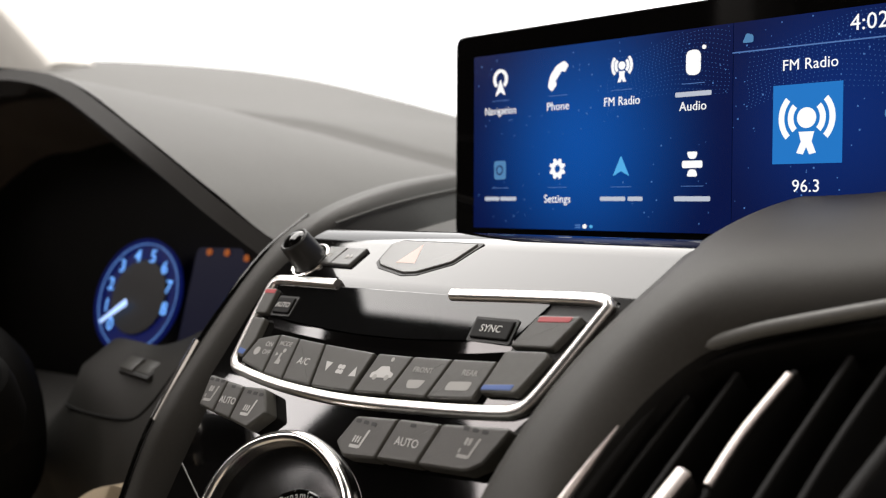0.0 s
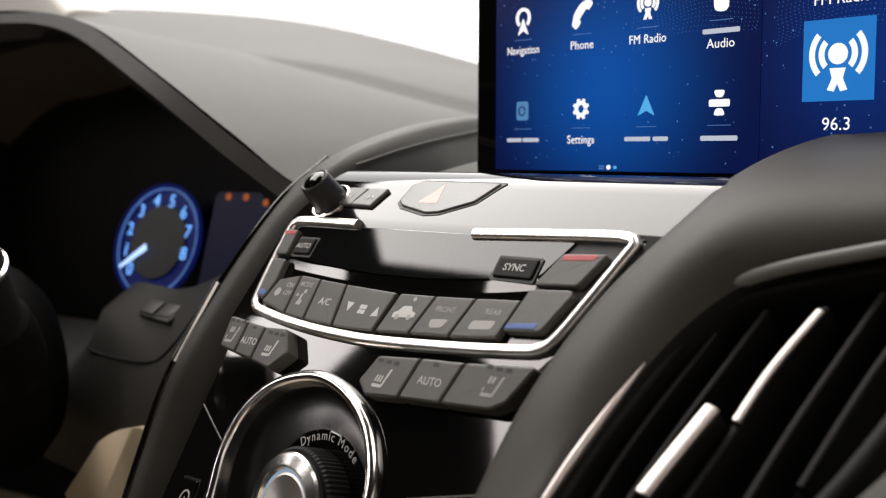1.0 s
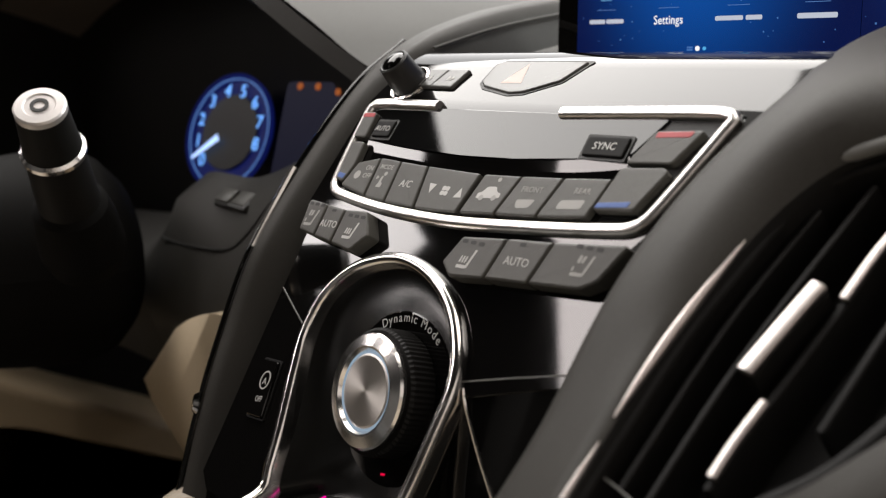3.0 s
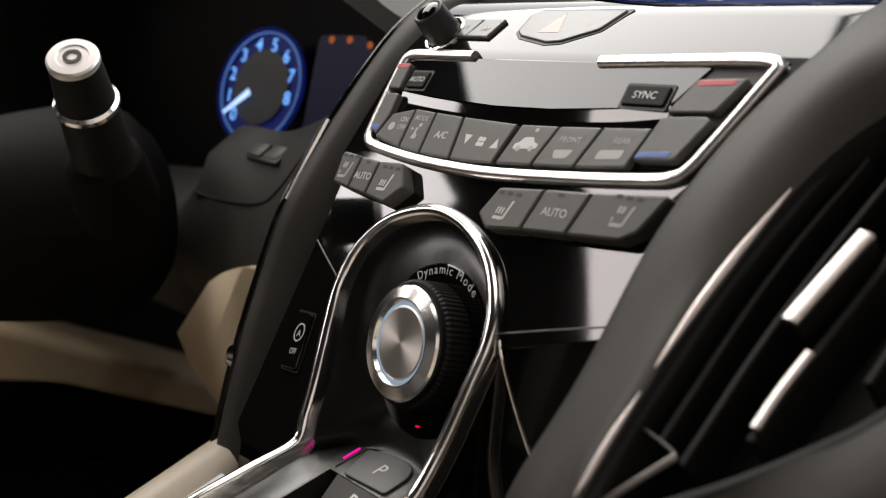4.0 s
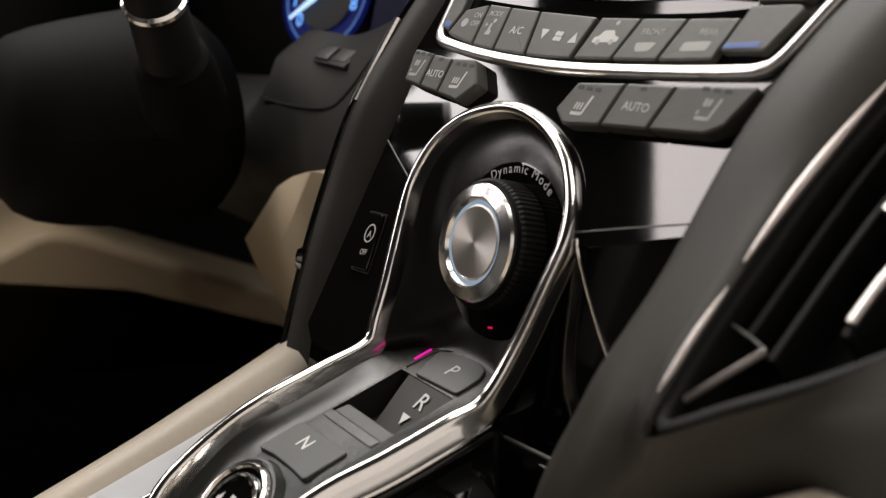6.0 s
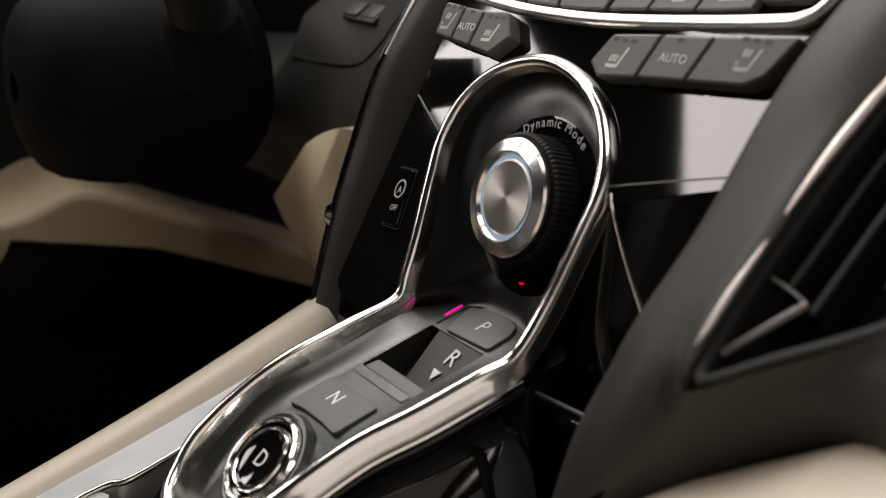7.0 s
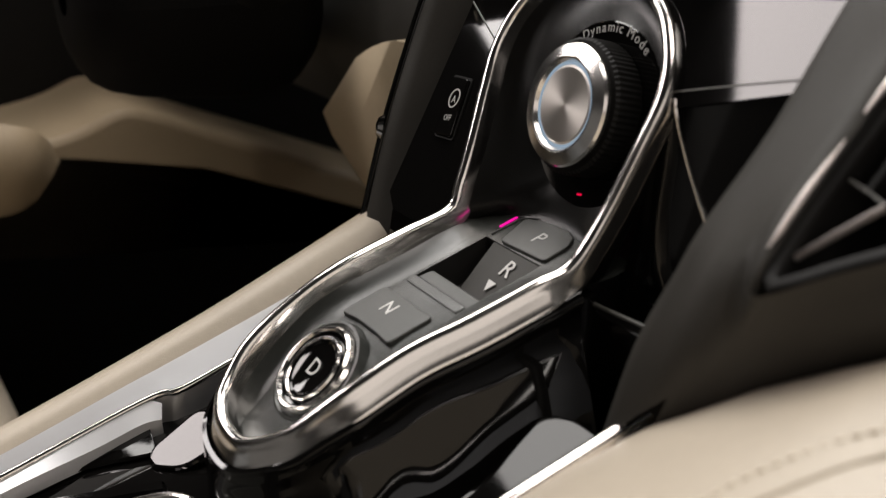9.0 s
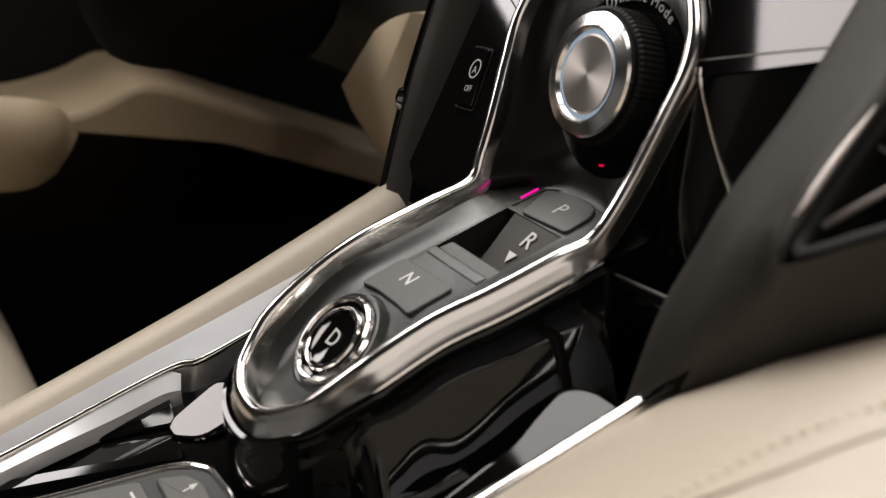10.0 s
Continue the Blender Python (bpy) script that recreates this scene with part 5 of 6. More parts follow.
# panel under the vent
rails = [[uv(VENT, *p) for p in row] for row in (
    ((146.5, -3, -9), (147.9, -11.9, -9), (149.9, -11.7, -9), (154.6, -8.9, -9), (163.9, -0.7, -9), (180.3, 13.3, -9), (194.5, 31, -9), (205.5, 44, -9), (227.5, 85, -9), (240.5, 133, -9)),
    ((146, -6, 0.5), (147.4, -14.9, -2), (149.4, -14.7, -2.5), (154.1, -11.9, -2), (163.4, -3.7, -1), (179.8, 10.3, 0), (194, 28, 0), (205, 41, 0), (227, 82, 0), (240, 130, 0)),
    ((146.3, -15.7, -5), (149.4, -15.3, -5), (152.2, -13.5, -5), (155.8, -10.6, -4.5), (165, -2.9, -3), (179.8, 9.4, -1.5), (197, 24, -1), (208, 37, 0), (231, 79, 1), (246, 128, 1)),
    ((137.6, -23.9, -18), (142.2, -21.2, -16), (146.9, -18.5, -14), (152, -15.4, -12), (164.8, -5.7, -8), (180.9, 6.5, -4), (199, 17, -2), (213, 31, 0), (236, 74, 1), (254, 125, 1)),
    ((122.3, -34.6, -36), (128.6, -30.8, -33), (137.5, -26.5, -28), (147, -21.4, -23), (165, -9.8, -14), (182.5, 3, -6), (203, 10, -4), (217, 26, -2), (242, 70, 0), (262, 122, 0)),
    ((105.9, -49.2, -55), (111.4, -45.6, -53), (121, -39.4, -48), (132.2, -32.8, -42), (158.6, -16.8, -31), (181.4, -4.7, -22), (208, -6, -16), (224, 10, -12), (250, 60, -8), (272, 118, -6)),
    ((107.9, -40.2, -69), (113.4, -36.6, -67), (123, -30.4, -62), (134.2, -23.8, -56), (160.6, -7.8, -45), (183.4, 4.3, -36), (210, 3, -30), (226, 19, -26), (252, 69, -22), (274, 127, -20)),
)]
tagged(finish(loft(rails, 40), "trim_lower_dash", LEATHER, None, "", 70), "dark grey lower dashboard panel under the vent", "dashboard", kind="structure")

# ---- lower console: glossy tray, silver rails, beige bolsters ----
TRAY = plane_frame((-0.20, 0.4925), (-0.40, 0.4375))
tray = tagged(finish(block((0.19, 0.30, 0.02), pose(0, -0.325, 0.4475, 15.4, 0, 0), 0.002), "console_tray", PIANO), "glossy black console tray round the gear selector", "console", kind="structure")
# Plate, ledge and end slope: outlined and tilted to mirror boxes as pale patches.
PLATE = Matrix(((0.9482, 0.0699, 0.31, 0.0689), (0.0, 0.9755, -0.22, -0.2368), (-0.3178, 0.2086, 0.9249, 0.501), (0, 0, 0, 1)))
part("floor_plate", prism(rounded([(-12.4, 4.7), (-11.3, 10.4), (-6.5, 15.9), (5.8, 19.8), (7.7, -4.8), (9.9, -33.9), (11.5, -53.8), (8.2, -59.5), (1.8, -33.3), (-1.8, -18.3), (-7.7, -6.6)], 4), -14, 0, PLATE, 1.5, 3), PIANO, tray, "glossy black raised floor plate beside the selector")
part("floor_ledge", loft([[uv(TRAY, u, v, 1) for u, v in ((-90, 18), (-79, 50), (-65, 75), (-63.5, 79))], [uv(TRAY, u, v, 2.0) for u, v in ((-90.5, 19), (-80, 50.5), (-66, 75), (-65, 79))], [uv(TRAY, u, v, 4.2) for u, v in ((-93, 20), (-92, 50), (-88, 80), (-86, 81))], [uv(TRAY, u, v, 4.3) for u, v in ((-96, 20), (-95, 50), (-92, 82), (-91, 83))]], 16), PIANO, tray, "glossy black ledge beside the silver trim")
part("tray_end", prism(rounded([(-7, -14), (2, -17), (14, -6), (16, 10), (2, 17), (-9, 12)], 6), -6, 0, Matrix(((0.976, 0.1175, 0.186, -0.0575), (0.0, 0.845, -0.534, -0.3160), (-0.220, 0.521, 0.824, 0.4668), (0, 0, 0, 1))), 2.0, 3), PIANO, tray, "glossy black sloping end of the tray")
part("panel_curb", loft([[uv(TRAY, u, v, 0) for u, v in ((-88, 5), (-70, 35), (-52, 64), (-44, 75))], [uv(TRAY, u, v, 3.2) for u, v in ((-86.5, 5), (-68.5, 35), (-50.5, 63), (-42.5, 74))], [uv(TRAY, u, v, 2.8) for u, v in ((-82, 3), (-64, 33), (-46, 62), (-38, 73))], [uv(TRAY, u, v, 0) for u, v in ((-80, 2), (-62, 32), (-44, 61), (-36, 72))]], 16), PIANO, tray, "glossy black curb round the brake panel")
for s, grp in ((-1, "driver"), (1, "passenger")):
    silver = thing("console_side_trim", "brushed silver side trim of the lower console, %s side" % grp, "trim", "console side trims")
    if s < 0:
        rl = [[(-0.077, -0.205, 0.494), (-0.078, -0.247, 0.482), (-0.079, -0.285, 0.469), (-0.081, -0.310, 0.461), (-0.086, -0.324, 0.458), (-0.088, -0.39, 0.437), (-0.092, -0.47, 0.412)],
              [(-0.078, -0.205, 0.508), (-0.079, -0.247, 0.4960), (-0.080, -0.285, 0.483), (-0.0815, -0.308, 0.4748), (-0.087, -0.322, 0.4708), (-0.088, -0.387, 0.4507), (-0.092, -0.47, 0.426)],
              [(-0.114, -0.205, 0.506), (-0.115, -0.247, 0.4895), (-0.115, -0.285, 0.4768), (-0.115, -0.308, 0.4694), (-0.115, -0.324, 0.4645), (-0.115, -0.384, 0.4450), (-0.118, -0.47, 0.418)],
              [(-0.118, -0.205, 0.498), (-0.119, -0.247, 0.482), (-0.119, -0.285, 0.469), (-0.119, -0.308, 0.462), (-0.119, -0.324, 0.457), (-0.119, -0.384, 0.437), (-0.122, -0.47, 0.41)]]
    else:
        rl = [[(0.0922, -0.2036, 0.5107999999999999), (0.0932, -0.2236, 0.5043), (0.0932, -0.2571, 0.4944), (0.0914, -0.3023, 0.4799), (0.0887, -0.3657, 0.4618)],
              [(0.0931, -0.2036, 0.5270999999999999), (0.0941, -0.2236, 0.5206), (0.0941, -0.2571, 0.5106), (0.0923, -0.3023, 0.4953), (0.0896, -0.3657, 0.4744)],
              [(0.0985, -0.20450000000000002, 0.5288999999999999), (0.0995, -0.2245, 0.5224), (0.0986, -0.2571, 0.512), (0.0968, -0.3023, 0.4962), (0.0941, -0.3657, 0.4754)],
              [(0.1022, -0.20450000000000002, 0.5153), (0.1032, -0.2245, 0.5088), (0.1022, -0.2571, 0.4998), (0.1004, -0.3023, 0.4835), (0.0977, -0.3657, 0.4636)]]
    part("band", loft(rl, 30), SILVER, silver, "", 30)
    if s < 0:
        part("lower_edge", sweep(even([(x - 0.0006, y, z - 0.0006) for x, y, z in rl[1]], 40), circle(1.5, 12), (0, 0, 1)), CHROME, silver, "bright rounded edge", 70)
        part("lower_flank", loft([[(-0.0830, -0.316, 0.4700), (-0.0865, -0.322, 0.4700), (-0.0875, -0.345, 0.4635), (-0.0875, -0.387, 0.4497), (-0.0915, -0.47, 0.425)], [(-0.0780, -0.318, 0.4655), (-0.0795, -0.326, 0.4645), (-0.0800, -0.345, 0.4590), (-0.0805, -0.387, 0.4490), (-0.085, -0.47, 0.424)], [(-0.0770, -0.318, 0.4590), (-0.0785, -0.326, 0.4580), (-0.0790, -0.345, 0.4530), (-0.0795, -0.387, 0.4430), (-0.084, -0.47, 0.418)]], 24), SILVER, silver, "darker flank below the edge", 30)
    if s > 0:
        part("top_edge", sweep(even([(0.0983, -0.2078, 0.5262), (0.0968, -0.2218, 0.522), (0.0964, -0.2571, 0.5116), (0.0946, -0.3023, 0.4962), (0.0918, -0.3657, 0.4754)], 24), circle(3.0, 12), (0, 0, 1)), CHROME, silver, "bright rounded edge", 70)

bolster_l = thing("console_bolster", "smooth beige leather bolster along the console, driver side", "trim", "console bolsters")
BT = [(-0.186, 0.5200), (-0.207, 0.5112), (-0.240, 0.4975), (-0.280, 0.4815), (-0.345, 0.4585), (-0.385, 0.4455), (-0.48, 0.415)]
rails = [[(-0.112, y, z - 0.030) for y, z in BT], [(-0.115, y, z - 0.012) for y, z in BT], [(-0.122, y, z - 0.002) for y, z in BT], [(-0.132, y, z) for y, z in BT], [(-0.146, y, z - 0.006) for y, z in BT], [(-0.156, y, z - 0.025) for y, z in BT], [(-0.160, y, z - 0.12) for y, z in BT]]
part("padding", loft(rails, 40), BEIGE, bolster_l, "", 80)

bolster_r = thing("console_bolster", "beige leather bolster with a stitched seam, passenger side", "trim", "console bolsters")
BR = [
    [(0.1004, -0.1909, 0.4985), (0.1004, -0.2109, 0.5115), (0.1004, -0.2209, 0.5125), (0.0995, -0.2525, 0.5034), (0.0977, -0.2779, 0.4953), (0.095, -0.3385, 0.4744)],
    [(0.1013, -0.1909, 0.5075), (0.1013, -0.2109, 0.5205), (0.1013, -0.2209, 0.5215), (0.1, -0.2525, 0.5125), (0.0982, -0.2779, 0.5043), (0.0959, -0.3385, 0.4853)],
    [(0.1104, -0.1936, 0.5157), (0.1104, -0.2136, 0.5287), (0.1104, -0.2236, 0.5297), (0.1095, -0.2552, 0.5233), (0.1086, -0.2824, 0.5152), (0.1086, -0.3476, 0.4962)],
    [(0.1213, -0.2008, 0.5224), (0.1213, -0.2208, 0.5354), (0.1213, -0.2308, 0.5364), (0.1222, -0.2625, 0.5306), (0.124, -0.2933, 0.5233), (0.1267, -0.3566, 0.5061)],
    [(0.143, -0.199, 0.5387), (0.143, -0.219, 0.5517), (0.143, -0.229, 0.5527), (0.1466, -0.2661, 0.5459), (0.1502, -0.3068, 0.536), (0.1556, -0.3657, 0.5179)],
    [(0.1656, -0.1963, 0.5532), (0.1656, -0.2163, 0.5662), (0.1656, -0.2263, 0.5672), (0.171, -0.2661, 0.5595), (0.1774, -0.3114, 0.5478), (0.1846, -0.3747, 0.5287)],
    [(0.1846, -0.1936, 0.5645), (0.1846, -0.2136, 0.5775), (0.1846, -0.2236, 0.5785), (0.1927, -0.2661, 0.569), (0.2009, -0.3114, 0.5568), (0.2099, -0.3747, 0.5378)],
    [(0.2118, -0.1818, 0.5727), (0.2118, -0.2018, 0.5857), (0.2118, -0.2118, 0.5867), (0.2208, -0.2661, 0.574), (0.2262, -0.3114, 0.5622), (0.2353, -0.3747, 0.5441)],
    [(0.2389, -0.1637, 0.5672), (0.2389, -0.1837, 0.5802), (0.2389, -0.1937, 0.5812), (0.2452, -0.2661, 0.5677), (0.2507, -0.3114, 0.555), (0.2588, -0.3747, 0.536)],
    [(0.257, -0.1547, 0.531), (0.257, -0.1747, 0.544), (0.257, -0.1847, 0.545), (0.2615, -0.2661, 0.536), (0.2661, -0.3114, 0.5269), (0.2733, -0.3747, 0.5088)],
    [(0.255, -0.12, 0.386), (0.255, -0.14, 0.399), (0.255, -0.15, 0.4), (0.26, -0.25, 0.4), (0.265, -0.3, 0.4), (0.272, -0.37, 0.4)],
]
part("padding", loft(BR, 40), BEIGE, bolster_r, "", 80)

lift = Vector((-0.00012, -0.0001, 0.0003))
seam = spline([(0.1770, -0.2904, 0.5545), (0.1799, -0.2826, 0.5582), (0.1829, -0.2712, 0.5631), (0.1877, -0.2616, 0.5682), (0.1937, -0.2520, 0.5731), (0.2010, -0.2420, 0.5775)], 19)
for a, b in zip(seam[:-1], seam[1:]):
    q = a.lerp(b, 0.62)
    part("stitch", sweep([a - lift * 0.6, a.lerp(q, 0.25) + lift, a.lerp(q, 0.75) + lift, q - lift * 0.6], circle(0.42, 6), (0, 0, 1)), STITCH, bolster_r)
part("seam", sweep(spline([(0.1830, -0.2905, 0.5572), (0.1901, -0.2797, 0.5634), (0.1935, -0.2748, 0.5665), (0.1964, -0.2666, 0.5695), (0.2001, -0.2581, 0.5725), (0.2070, -0.2480, 0.5770)], 24), circle(0.55, 6), (0, 0, 1)), TANSEAM, bolster_r, "darker sewn seam")

# ---- parking brake panel ----
brake = thing("parking_brake_panel", "chrome-edged black panel with two grey parking brake buttons", "control panel")
BP = [(-76, -22), (-51, 27), (-33, 66), (-22, 77), (-13, 79), (8, 78), (20, 66), (22, -22)]
part("panel", prism(rounded(BP, 5), 1, 6, TRAY, 1), BLACKPLASTIC, brake)
part("chrome_edge", sweep(spline([uv(TRAY, u, v, 6) for u, v in BP[:-1]], 60), circle(1.3, 8), TRAY.to_3x3() @ Vector((0, 0, 1))), CHROME, brake, "thin chrome edge")
for pts, sym in (([(-66, -10), (-47.5, 26), (-31, 56), (13, 55.5), (14, -10)], "bar"), ([(-28, 60.5), (-20.5, 71), (-12, 74), (6, 73), (13, 64), (13.5, 60)], "arrow")):
    k = part("brake_button", prism(rounded(pts, 2.5), 5, 8, TRAY, 1), KEYGREY, brake, "grey rubber button")
    cx, cy = sum(p[0] for p in pts) / len(pts), sum(p[1] for p in pts) / len(pts)
    if sym == "bar":
        part("symbol", prism([(-27, 51), (-22, 51.2), (-22, 49), (-21, 49), (-21, 52.2), (-27, 52)], 7.9, 8.1, TRAY), PRINT, k)
    else:
        part("symbol", prism([(-12.6, 66.5), (-11.8, 66.5), (-11.8, 70), (-12.6, 70)], 7.9, 8.1, TRAY), PRINT, k)
        part("symbol", prism([(-14, 69.4), (-10.4, 69.4), (-12.2, 72.4)], 7.9, 8.1, TRAY), PRINT, k)

# ---- instrument cluster and its cowl ----
ARCH = [(-0.80, -0.09, 0.780), (-0.66, -0.10, 0.828), (-0.56, -0.10, 0.834), (-0.473, -0.10, 0.829), (-0.411, -0.10, 0.823), (-0.348, -0.10, 0.809), (-0.255, -0.10, 0.772), (-0.197, -0.085, 0.736), (-0.171, -0.07, 0.7155), (-0.146, -0.052, 0.694)]
INNER_ARCH = [(-0.80, -0.08, 0.755), (-0.66, -0.09, 0.800), (-0.56, -0.09, 0.808), (-0.500, -0.085, 0.8125), (-0.440, -0.085, 0.8105), (-0.37, -0.085, 0.8055), (-0.275, -0.085, 0.7675), (-0.208, -0.07, 0.7345), (-0.181, -0.055, 0.712), (-0.154, -0.038, 0.690)]
cowl = thing("instrument_cowl", "dark hooded cowl over the instruments", "dashboard", kind="structure")
rails = [
    [(x, y + 0.006, z - 0.004) for x, y, z in ARCH],
    [(x, y, z) for x, y, z in ARCH],
    [(x, y - 0.008, z - 0.008) for x, y, z in ARCH],
    [(x, y - 0.018, z - 0.003) for x, y, z in INNER_ARCH],
    [(x, y, z) for x, y, z in INNER_ARCH],
    [(x - 0.001, y + 0.010, z - 0.003) for x, y, z in INNER_ARCH],
]
part("hood", loft(rails, 50), HOODLIP, cowl, "", 60)
part("hood_lining", loft([[(x - 0.001, y + 0.010, z - 0.003) for x, y, z in INNER_ARCH], [(x - 0.004, y + 0.05, z - 0.016) for x, y, z in INNER_ARCH], [(x - 0.008, 0.03, z - 0.040) for x, y, z in INNER_ARCH]], 50), HOODLINING, cowl, "brownish grey lining inside the hood", 60)
cluster = thing("instrument_cluster", "dark instrument cluster with a glowing blue round gauge", "gauge")
part("back", prism(rounded([(-900, 520), (-150, 520), (-180, 680), (-260, 735), (-400, 775), (-560, 800), (-900, 760)], 20), -8, -4, Matrix(((1, 0, 0, 0), (0, 0, -1, 0.0), (0, 1, 0, 0), (0, 0, 0, 1)))), VENTBLACK, cluster, "black cluster back")
part("side_wall", block((0.03, 0.4, 0.36), pose(-0.88, 0.0, 0.60), 0.005), VENTBLACK, cowl)
GA = pose(-0.398, -0.030, 0.6635, 73, 0, 15) @ Matrix.Scale(0.84, 4)
part("gauge_face", lathe([(0, -2), (51, -2), (52, 2), (50, 3)], GA, 64), GAUGEDEEP, cluster, "deep blue gauge face")
part("gauge_hub", lathe([(0, 0.4), (33, 0.4), (34, -1)], GA, 48), BLACKPLASTIC, cluster, "black middle of the gauge")
part("tick_ring", ring_plate(circle(48, 64), circle(46.8, 64), GA, 1.5, 1.0), LINEBLUE, cluster, "thin blue tick ring")
for i in range(9):
    a = radians(225 - i * 30)
    lettering("numeral", str(i), 11, at_uv(GA, 37 * math.cos(a), 37 * math.sin(a), 1.5), GAUGEBLUE, cluster, "", 0.3)
needle = radians(215)
part("needle", prism([(10 * math.cos(needle) - 1.6, 10 * math.sin(needle) + 2.4), (10 * math.cos(needle) + 1.6, 10 * math.sin(needle) - 2.4), (44 * math.cos(needle) + 0.6, 44 * math.sin(needle) - 1), (44 * math.cos(needle) - 0.6, 44 * math.sin(needle) + 1)], 4, 5, GA), GAUGEPALE, cluster, "pale lit needle")
part("info_display", prism(rounded([(60, -46), (150, -46), (150, 46), (60, 46)], 6), -1, 1, GA), GAUGEDIM, cluster, "dim blue display")
for u, v, mat in ((75, 42, AMBER), (95, 42, AMBER), (118, 38, AMBER), (118, 20, LIME)):
    part("warning_light", prism(circle(3.0, 10, u, v), 1, 2, GA), mat, cluster)

# ---- steering column, stalk, lower dash ----
column = thing("steering_column", "dark plastic steering column shroud", "steering column")
part("shroud", loft([[(-0.372 + r * math.cos(a) * 1.0, y, 0.590 + r * math.sin(a) * 0.90) for y, r in ((-0.275, 0.01), (-0.272, 0.04), (-0.255, 0.062), (-0.2, 0.074), (-0.155, 0.076), (-0.135, 0.06))] for a in [math.pi * 2 * k / 28 for k in range(29)]], 16), COLUMNSHADE, column, "", 60)
stalk = thing("wiper_stalk", "black column stalk with a chrome ring and a silver end cap", "stalk")
SB, SE = Vector((-0.245, -0.200, 0.623)), Vector((-0.191, -0.236, 0.694))
sd = (SE - SB).normalized()
ST = Matrix.Translation(SB) @ sd.to_track_quat("Z", "Y").to_matrix().to_4x4()
L = (SE - SB).length * 1000
part("arm", lathe([(18, -22), (17, 0), (15.4, L * 0.45), (14.8, L * 0.6), (12.4, L - 3), (12, L - 1), (0, L - 1)], ST, 40), VENTBLACK, stalk)
part("chrome_ring", lathe([(15.2, L * 0.66), (16.0, L * 0.675), (16.0, L * 0.70), (14.4, L * 0.715)], ST, 40), CHROME, stalk, "thin chrome ring")
cap = part("end_cap", lathe([(12.4, L - 3), (12.4, L), (11.6, L + 1), (7.8, L + 1.2), (7.2, L + 0.6), (0, L + 0.8)], ST, 40), PALECAP, stalk, "silver end cap")
part("symbol", ring_plate(circle(4.4, 20), circle(2.6, 20), ST @ Matrix.Translation((0, 0, (L + 1.0) / 1000)), 0.3, 0.3), BLACKPLASTIC, cap)

part("base_collar", lathe([(15.6, L * 0.30), (19.0, L * 0.26), (21.5, L * 0.14), (23.0, -8), (20, -20)], ST, 40), COLUMNSHADE, stalk, "round collar at the foot of the stalk")
rails = [
    [(-0.66, -0.010, 0.580), (-0.42, -0.050, 0.605), (-0.335, -0.08, 0.642), (-0.266, -0.08, 0.645), (-0.20, -0.08, 0.665), (-0.15, -0.07, 0.69)],
    [(-0.66, -0.050, 0.565), (-0.42, -0.075, 0.59), (-0.335, -0.10, 0.628), (-0.266, -0.10, 0.630), (-0.20, -0.10, 0.645), (-0.14, -0.09, 0.665)],
    [(-0.66, -0.060, 0.500), (-0.42, -0.115, 0.57), (-0.335, -0.12, 0.565), (-0.266, -0.125, 0.565), (-0.20, -0.13, 0.575), (-0.14, -0.135, 0.59)],
    [(-0.66, -0.08, 0.49), (-0.42, -0.09, 0.50), (-0.335, -0.095, 0.505), (-0.266, -0.10, 0.51), (-0.20, -0.11, 0.515), (-0.14, -0.13, 0.52)],
    [(-0.66, 0.10, 0.44), (-0.42, 0.08, 0.44), (-0.335, 0.05, 0.45), (-0.266, 0.05, 0.45), (-0.20, 0.03, 0.45), (-0.14, 0.02, 0.45)],
]
tagged(finish(loft(rails, 40), "trim_driver_dash", DARKTRIM, None, "", 60), "dark grey lower dashboard on the driver side", "dashboard", kind="structure")
tagged(finish(sweep(spline([(-0.345, -0.1088, 0.6012), (-0.328, -0.1098, 0.6003), (-0.2924, -0.1111, 0.6013), (-0.2471, -0.1113, 0.6059), (-0.2268, -0.1090, 0.6177), (-0.2150, -0.1040, 0.6320), (-0.2060, -0.0990, 0.6440)], 30), circle(0.9, 6), (0, -1, 0)), "trim_seam", VENTBLACK), "dark joint round the switch panel", "dashboard", kind="structure")
sw = thing("dash_switch", "small grey switch with two keys in the lower dashboard", "button")
part("plate", block((0.044, 0.014, 0.004), pose(-0.260, -0.0980, 0.6325, 37, 0, -4), 0.0015), BLACKPLASTIC, sw)
for dx in (-0.0105, 0.0105):
    part("key", block((0.019, 0.011, 0.004), pose(-0.260 + dx, -0.0985, 0.6340, 37, 0, -4), 0.0015), KEYGREY, sw)

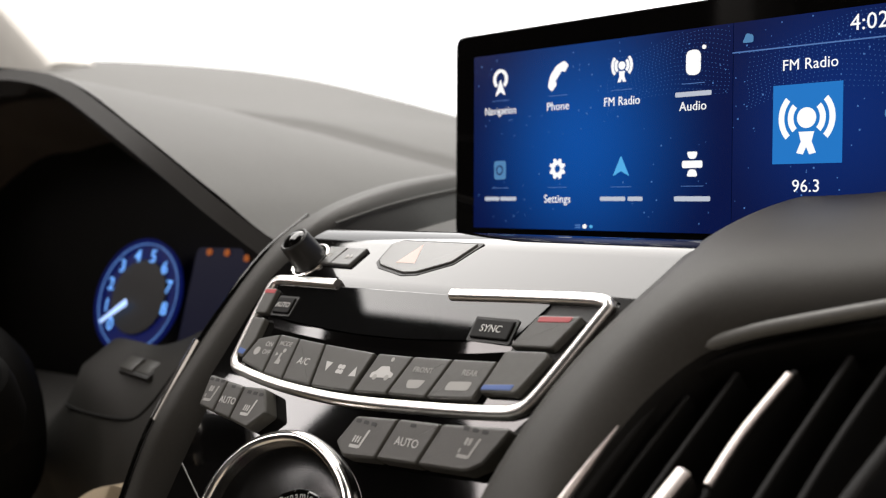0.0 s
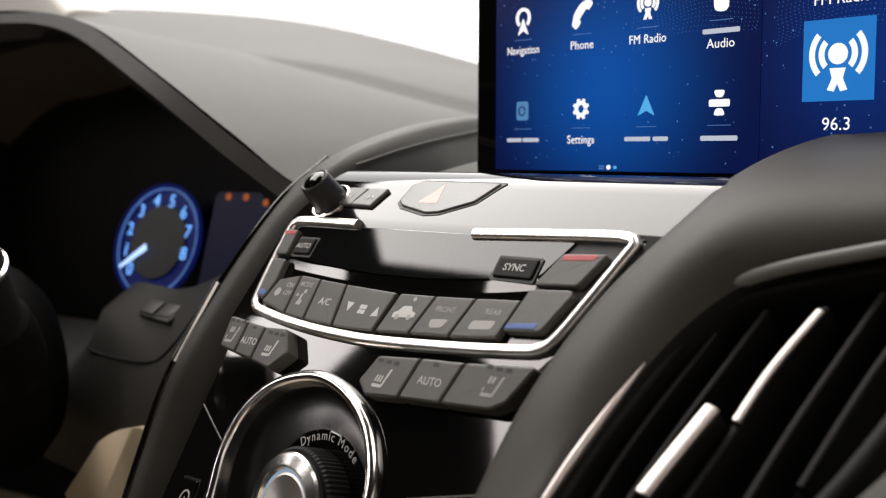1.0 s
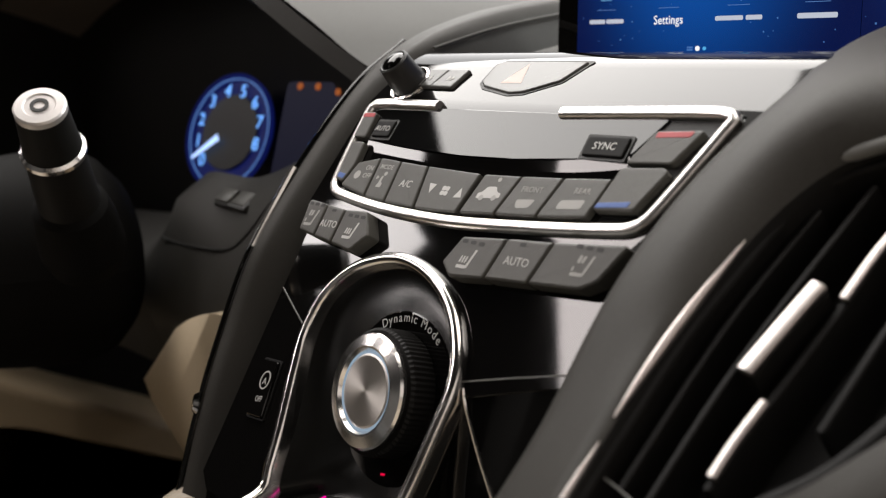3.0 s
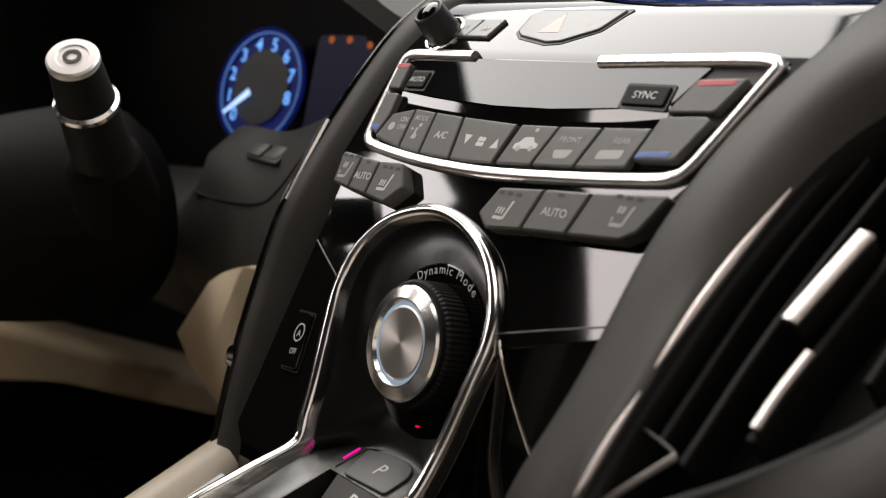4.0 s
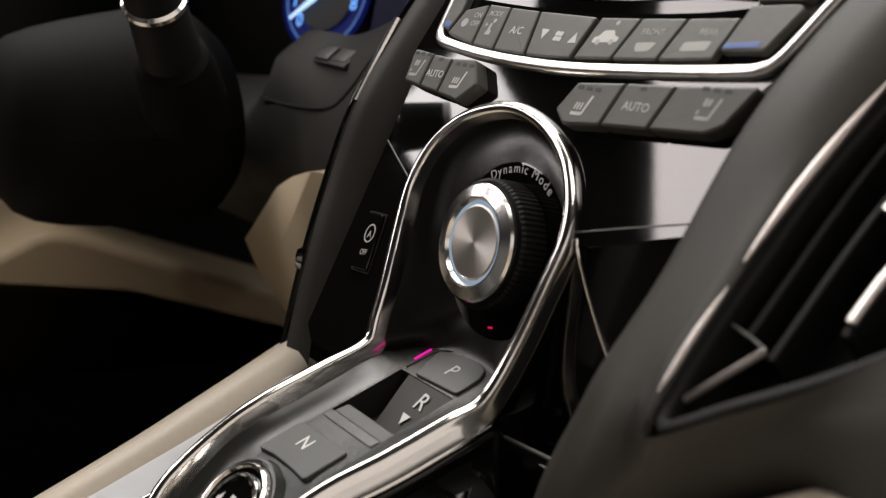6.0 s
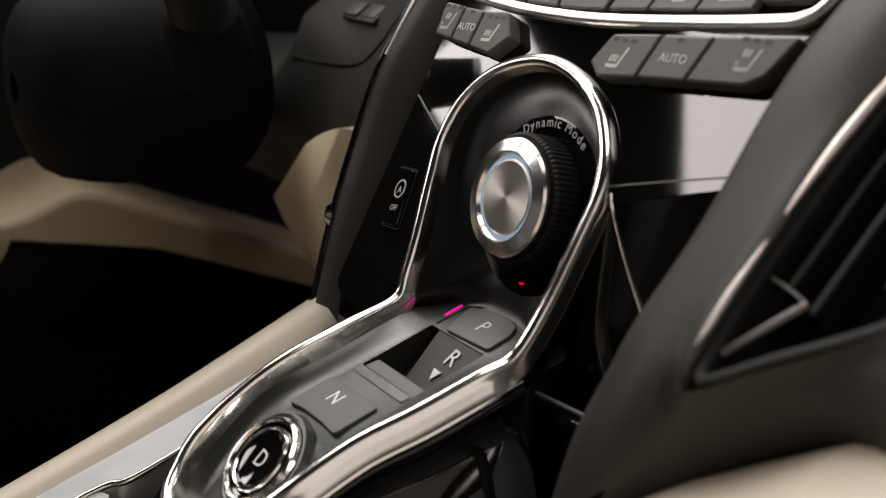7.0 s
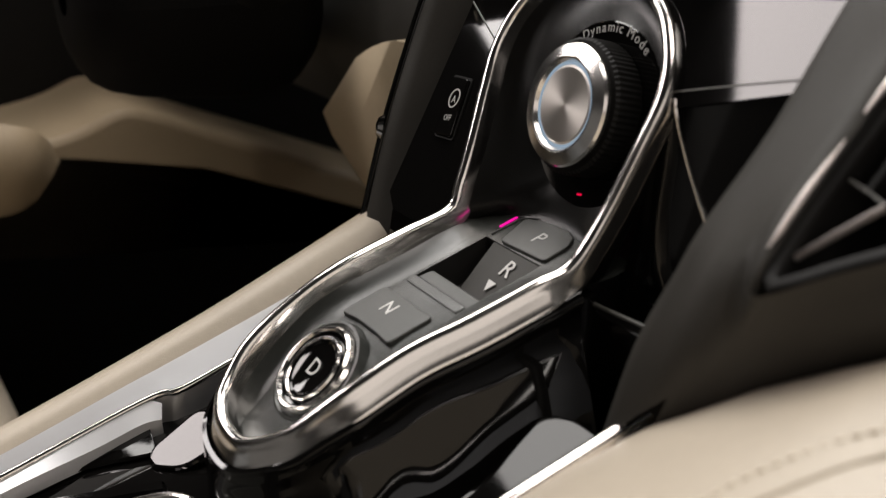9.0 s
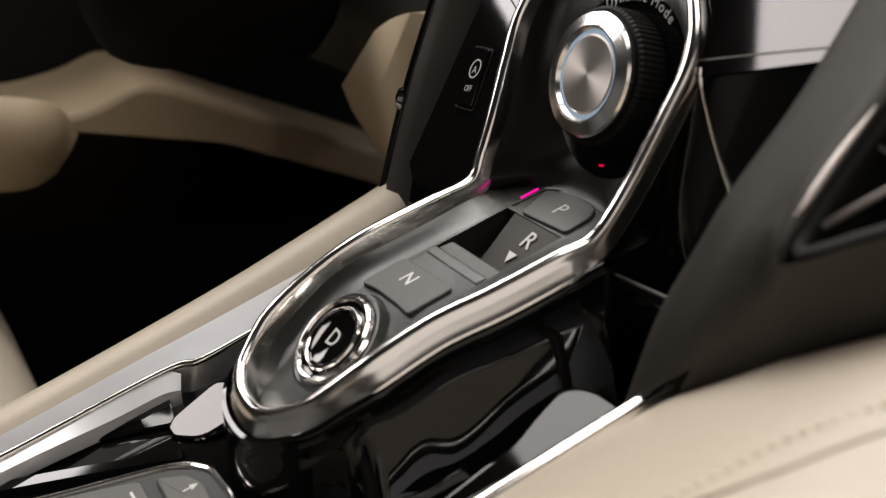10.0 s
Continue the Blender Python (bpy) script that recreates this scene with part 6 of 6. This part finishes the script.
knee = thing("knee_pad", "beige leather knee pad beside the console", "trim")
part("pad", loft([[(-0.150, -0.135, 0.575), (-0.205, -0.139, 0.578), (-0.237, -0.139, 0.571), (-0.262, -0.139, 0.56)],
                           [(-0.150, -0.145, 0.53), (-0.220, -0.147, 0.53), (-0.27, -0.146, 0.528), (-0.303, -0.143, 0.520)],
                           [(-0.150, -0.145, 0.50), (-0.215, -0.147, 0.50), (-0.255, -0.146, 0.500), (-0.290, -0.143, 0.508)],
                           [(-0.150, -0.137, 0.455), (-0.200, -0.139, 0.458), (-0.235, -0.139, 0.475), (-0.268, -0.139, 0.490)]], 20, (0, 0.03, 0)), KNEESHADE, knee, "", 80)

door = thing("driver_door", "beige and black driver door lining below the window", "car door", kind="structure")
part("lining", block((0.05, 1.6, 0.735), pose(-0.80, -0.45, 0.4575), 0.02), VENTBLACK, door)
SIDE = Matrix(((0, 0, 1, -0.64), (1, 0, 0, 0), (0, 1, 0, 0), (0, 0, 0, 1)))
part("padded_band", prism(rounded([(-900, 438), (-262, 441), (-222, 448), (-186, 463), (-158, 455), (-112, 432), (45, 364), (120, 330), (120, 285), (46, 317), (-41, 352), (-120, 388), (-260, 420), (-900, 420)], 14), -150, 20, SIDE, 12, 4), DOORSHADE, door, "beige padded band in shade-browned leather", 50)
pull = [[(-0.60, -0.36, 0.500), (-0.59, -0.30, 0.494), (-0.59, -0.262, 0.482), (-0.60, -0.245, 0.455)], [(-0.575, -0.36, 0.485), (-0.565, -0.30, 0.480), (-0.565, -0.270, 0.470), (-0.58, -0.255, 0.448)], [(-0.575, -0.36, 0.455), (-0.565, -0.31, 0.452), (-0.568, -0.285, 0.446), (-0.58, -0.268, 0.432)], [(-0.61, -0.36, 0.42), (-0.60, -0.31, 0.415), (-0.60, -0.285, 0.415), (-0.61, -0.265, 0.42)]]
part("door_pull", loft([[(x, y, z - 0.022) for x, y, z in row] for row in pull], 20), DOORSHADE, door, "beige door pull in shade-browned leather", 70)

seat = thing("driver_seat", "beige leather driver seat cushion", "car seat")
part("cushion", block((0.46, 0.55, 0.16), pose(-0.455, -0.592, 0.225, 6, 0, 0), 0.078, 7), BEIGE, seat)
seat2 = thing("passenger_seat", "beige leather passenger seat cushion", "car seat")
part("cushion", block((0.46, 0.55, 0.14), pose(0.48, -0.75, 0.33, 6, 0, 0), 0.055, 5), BEIGE, seat2)
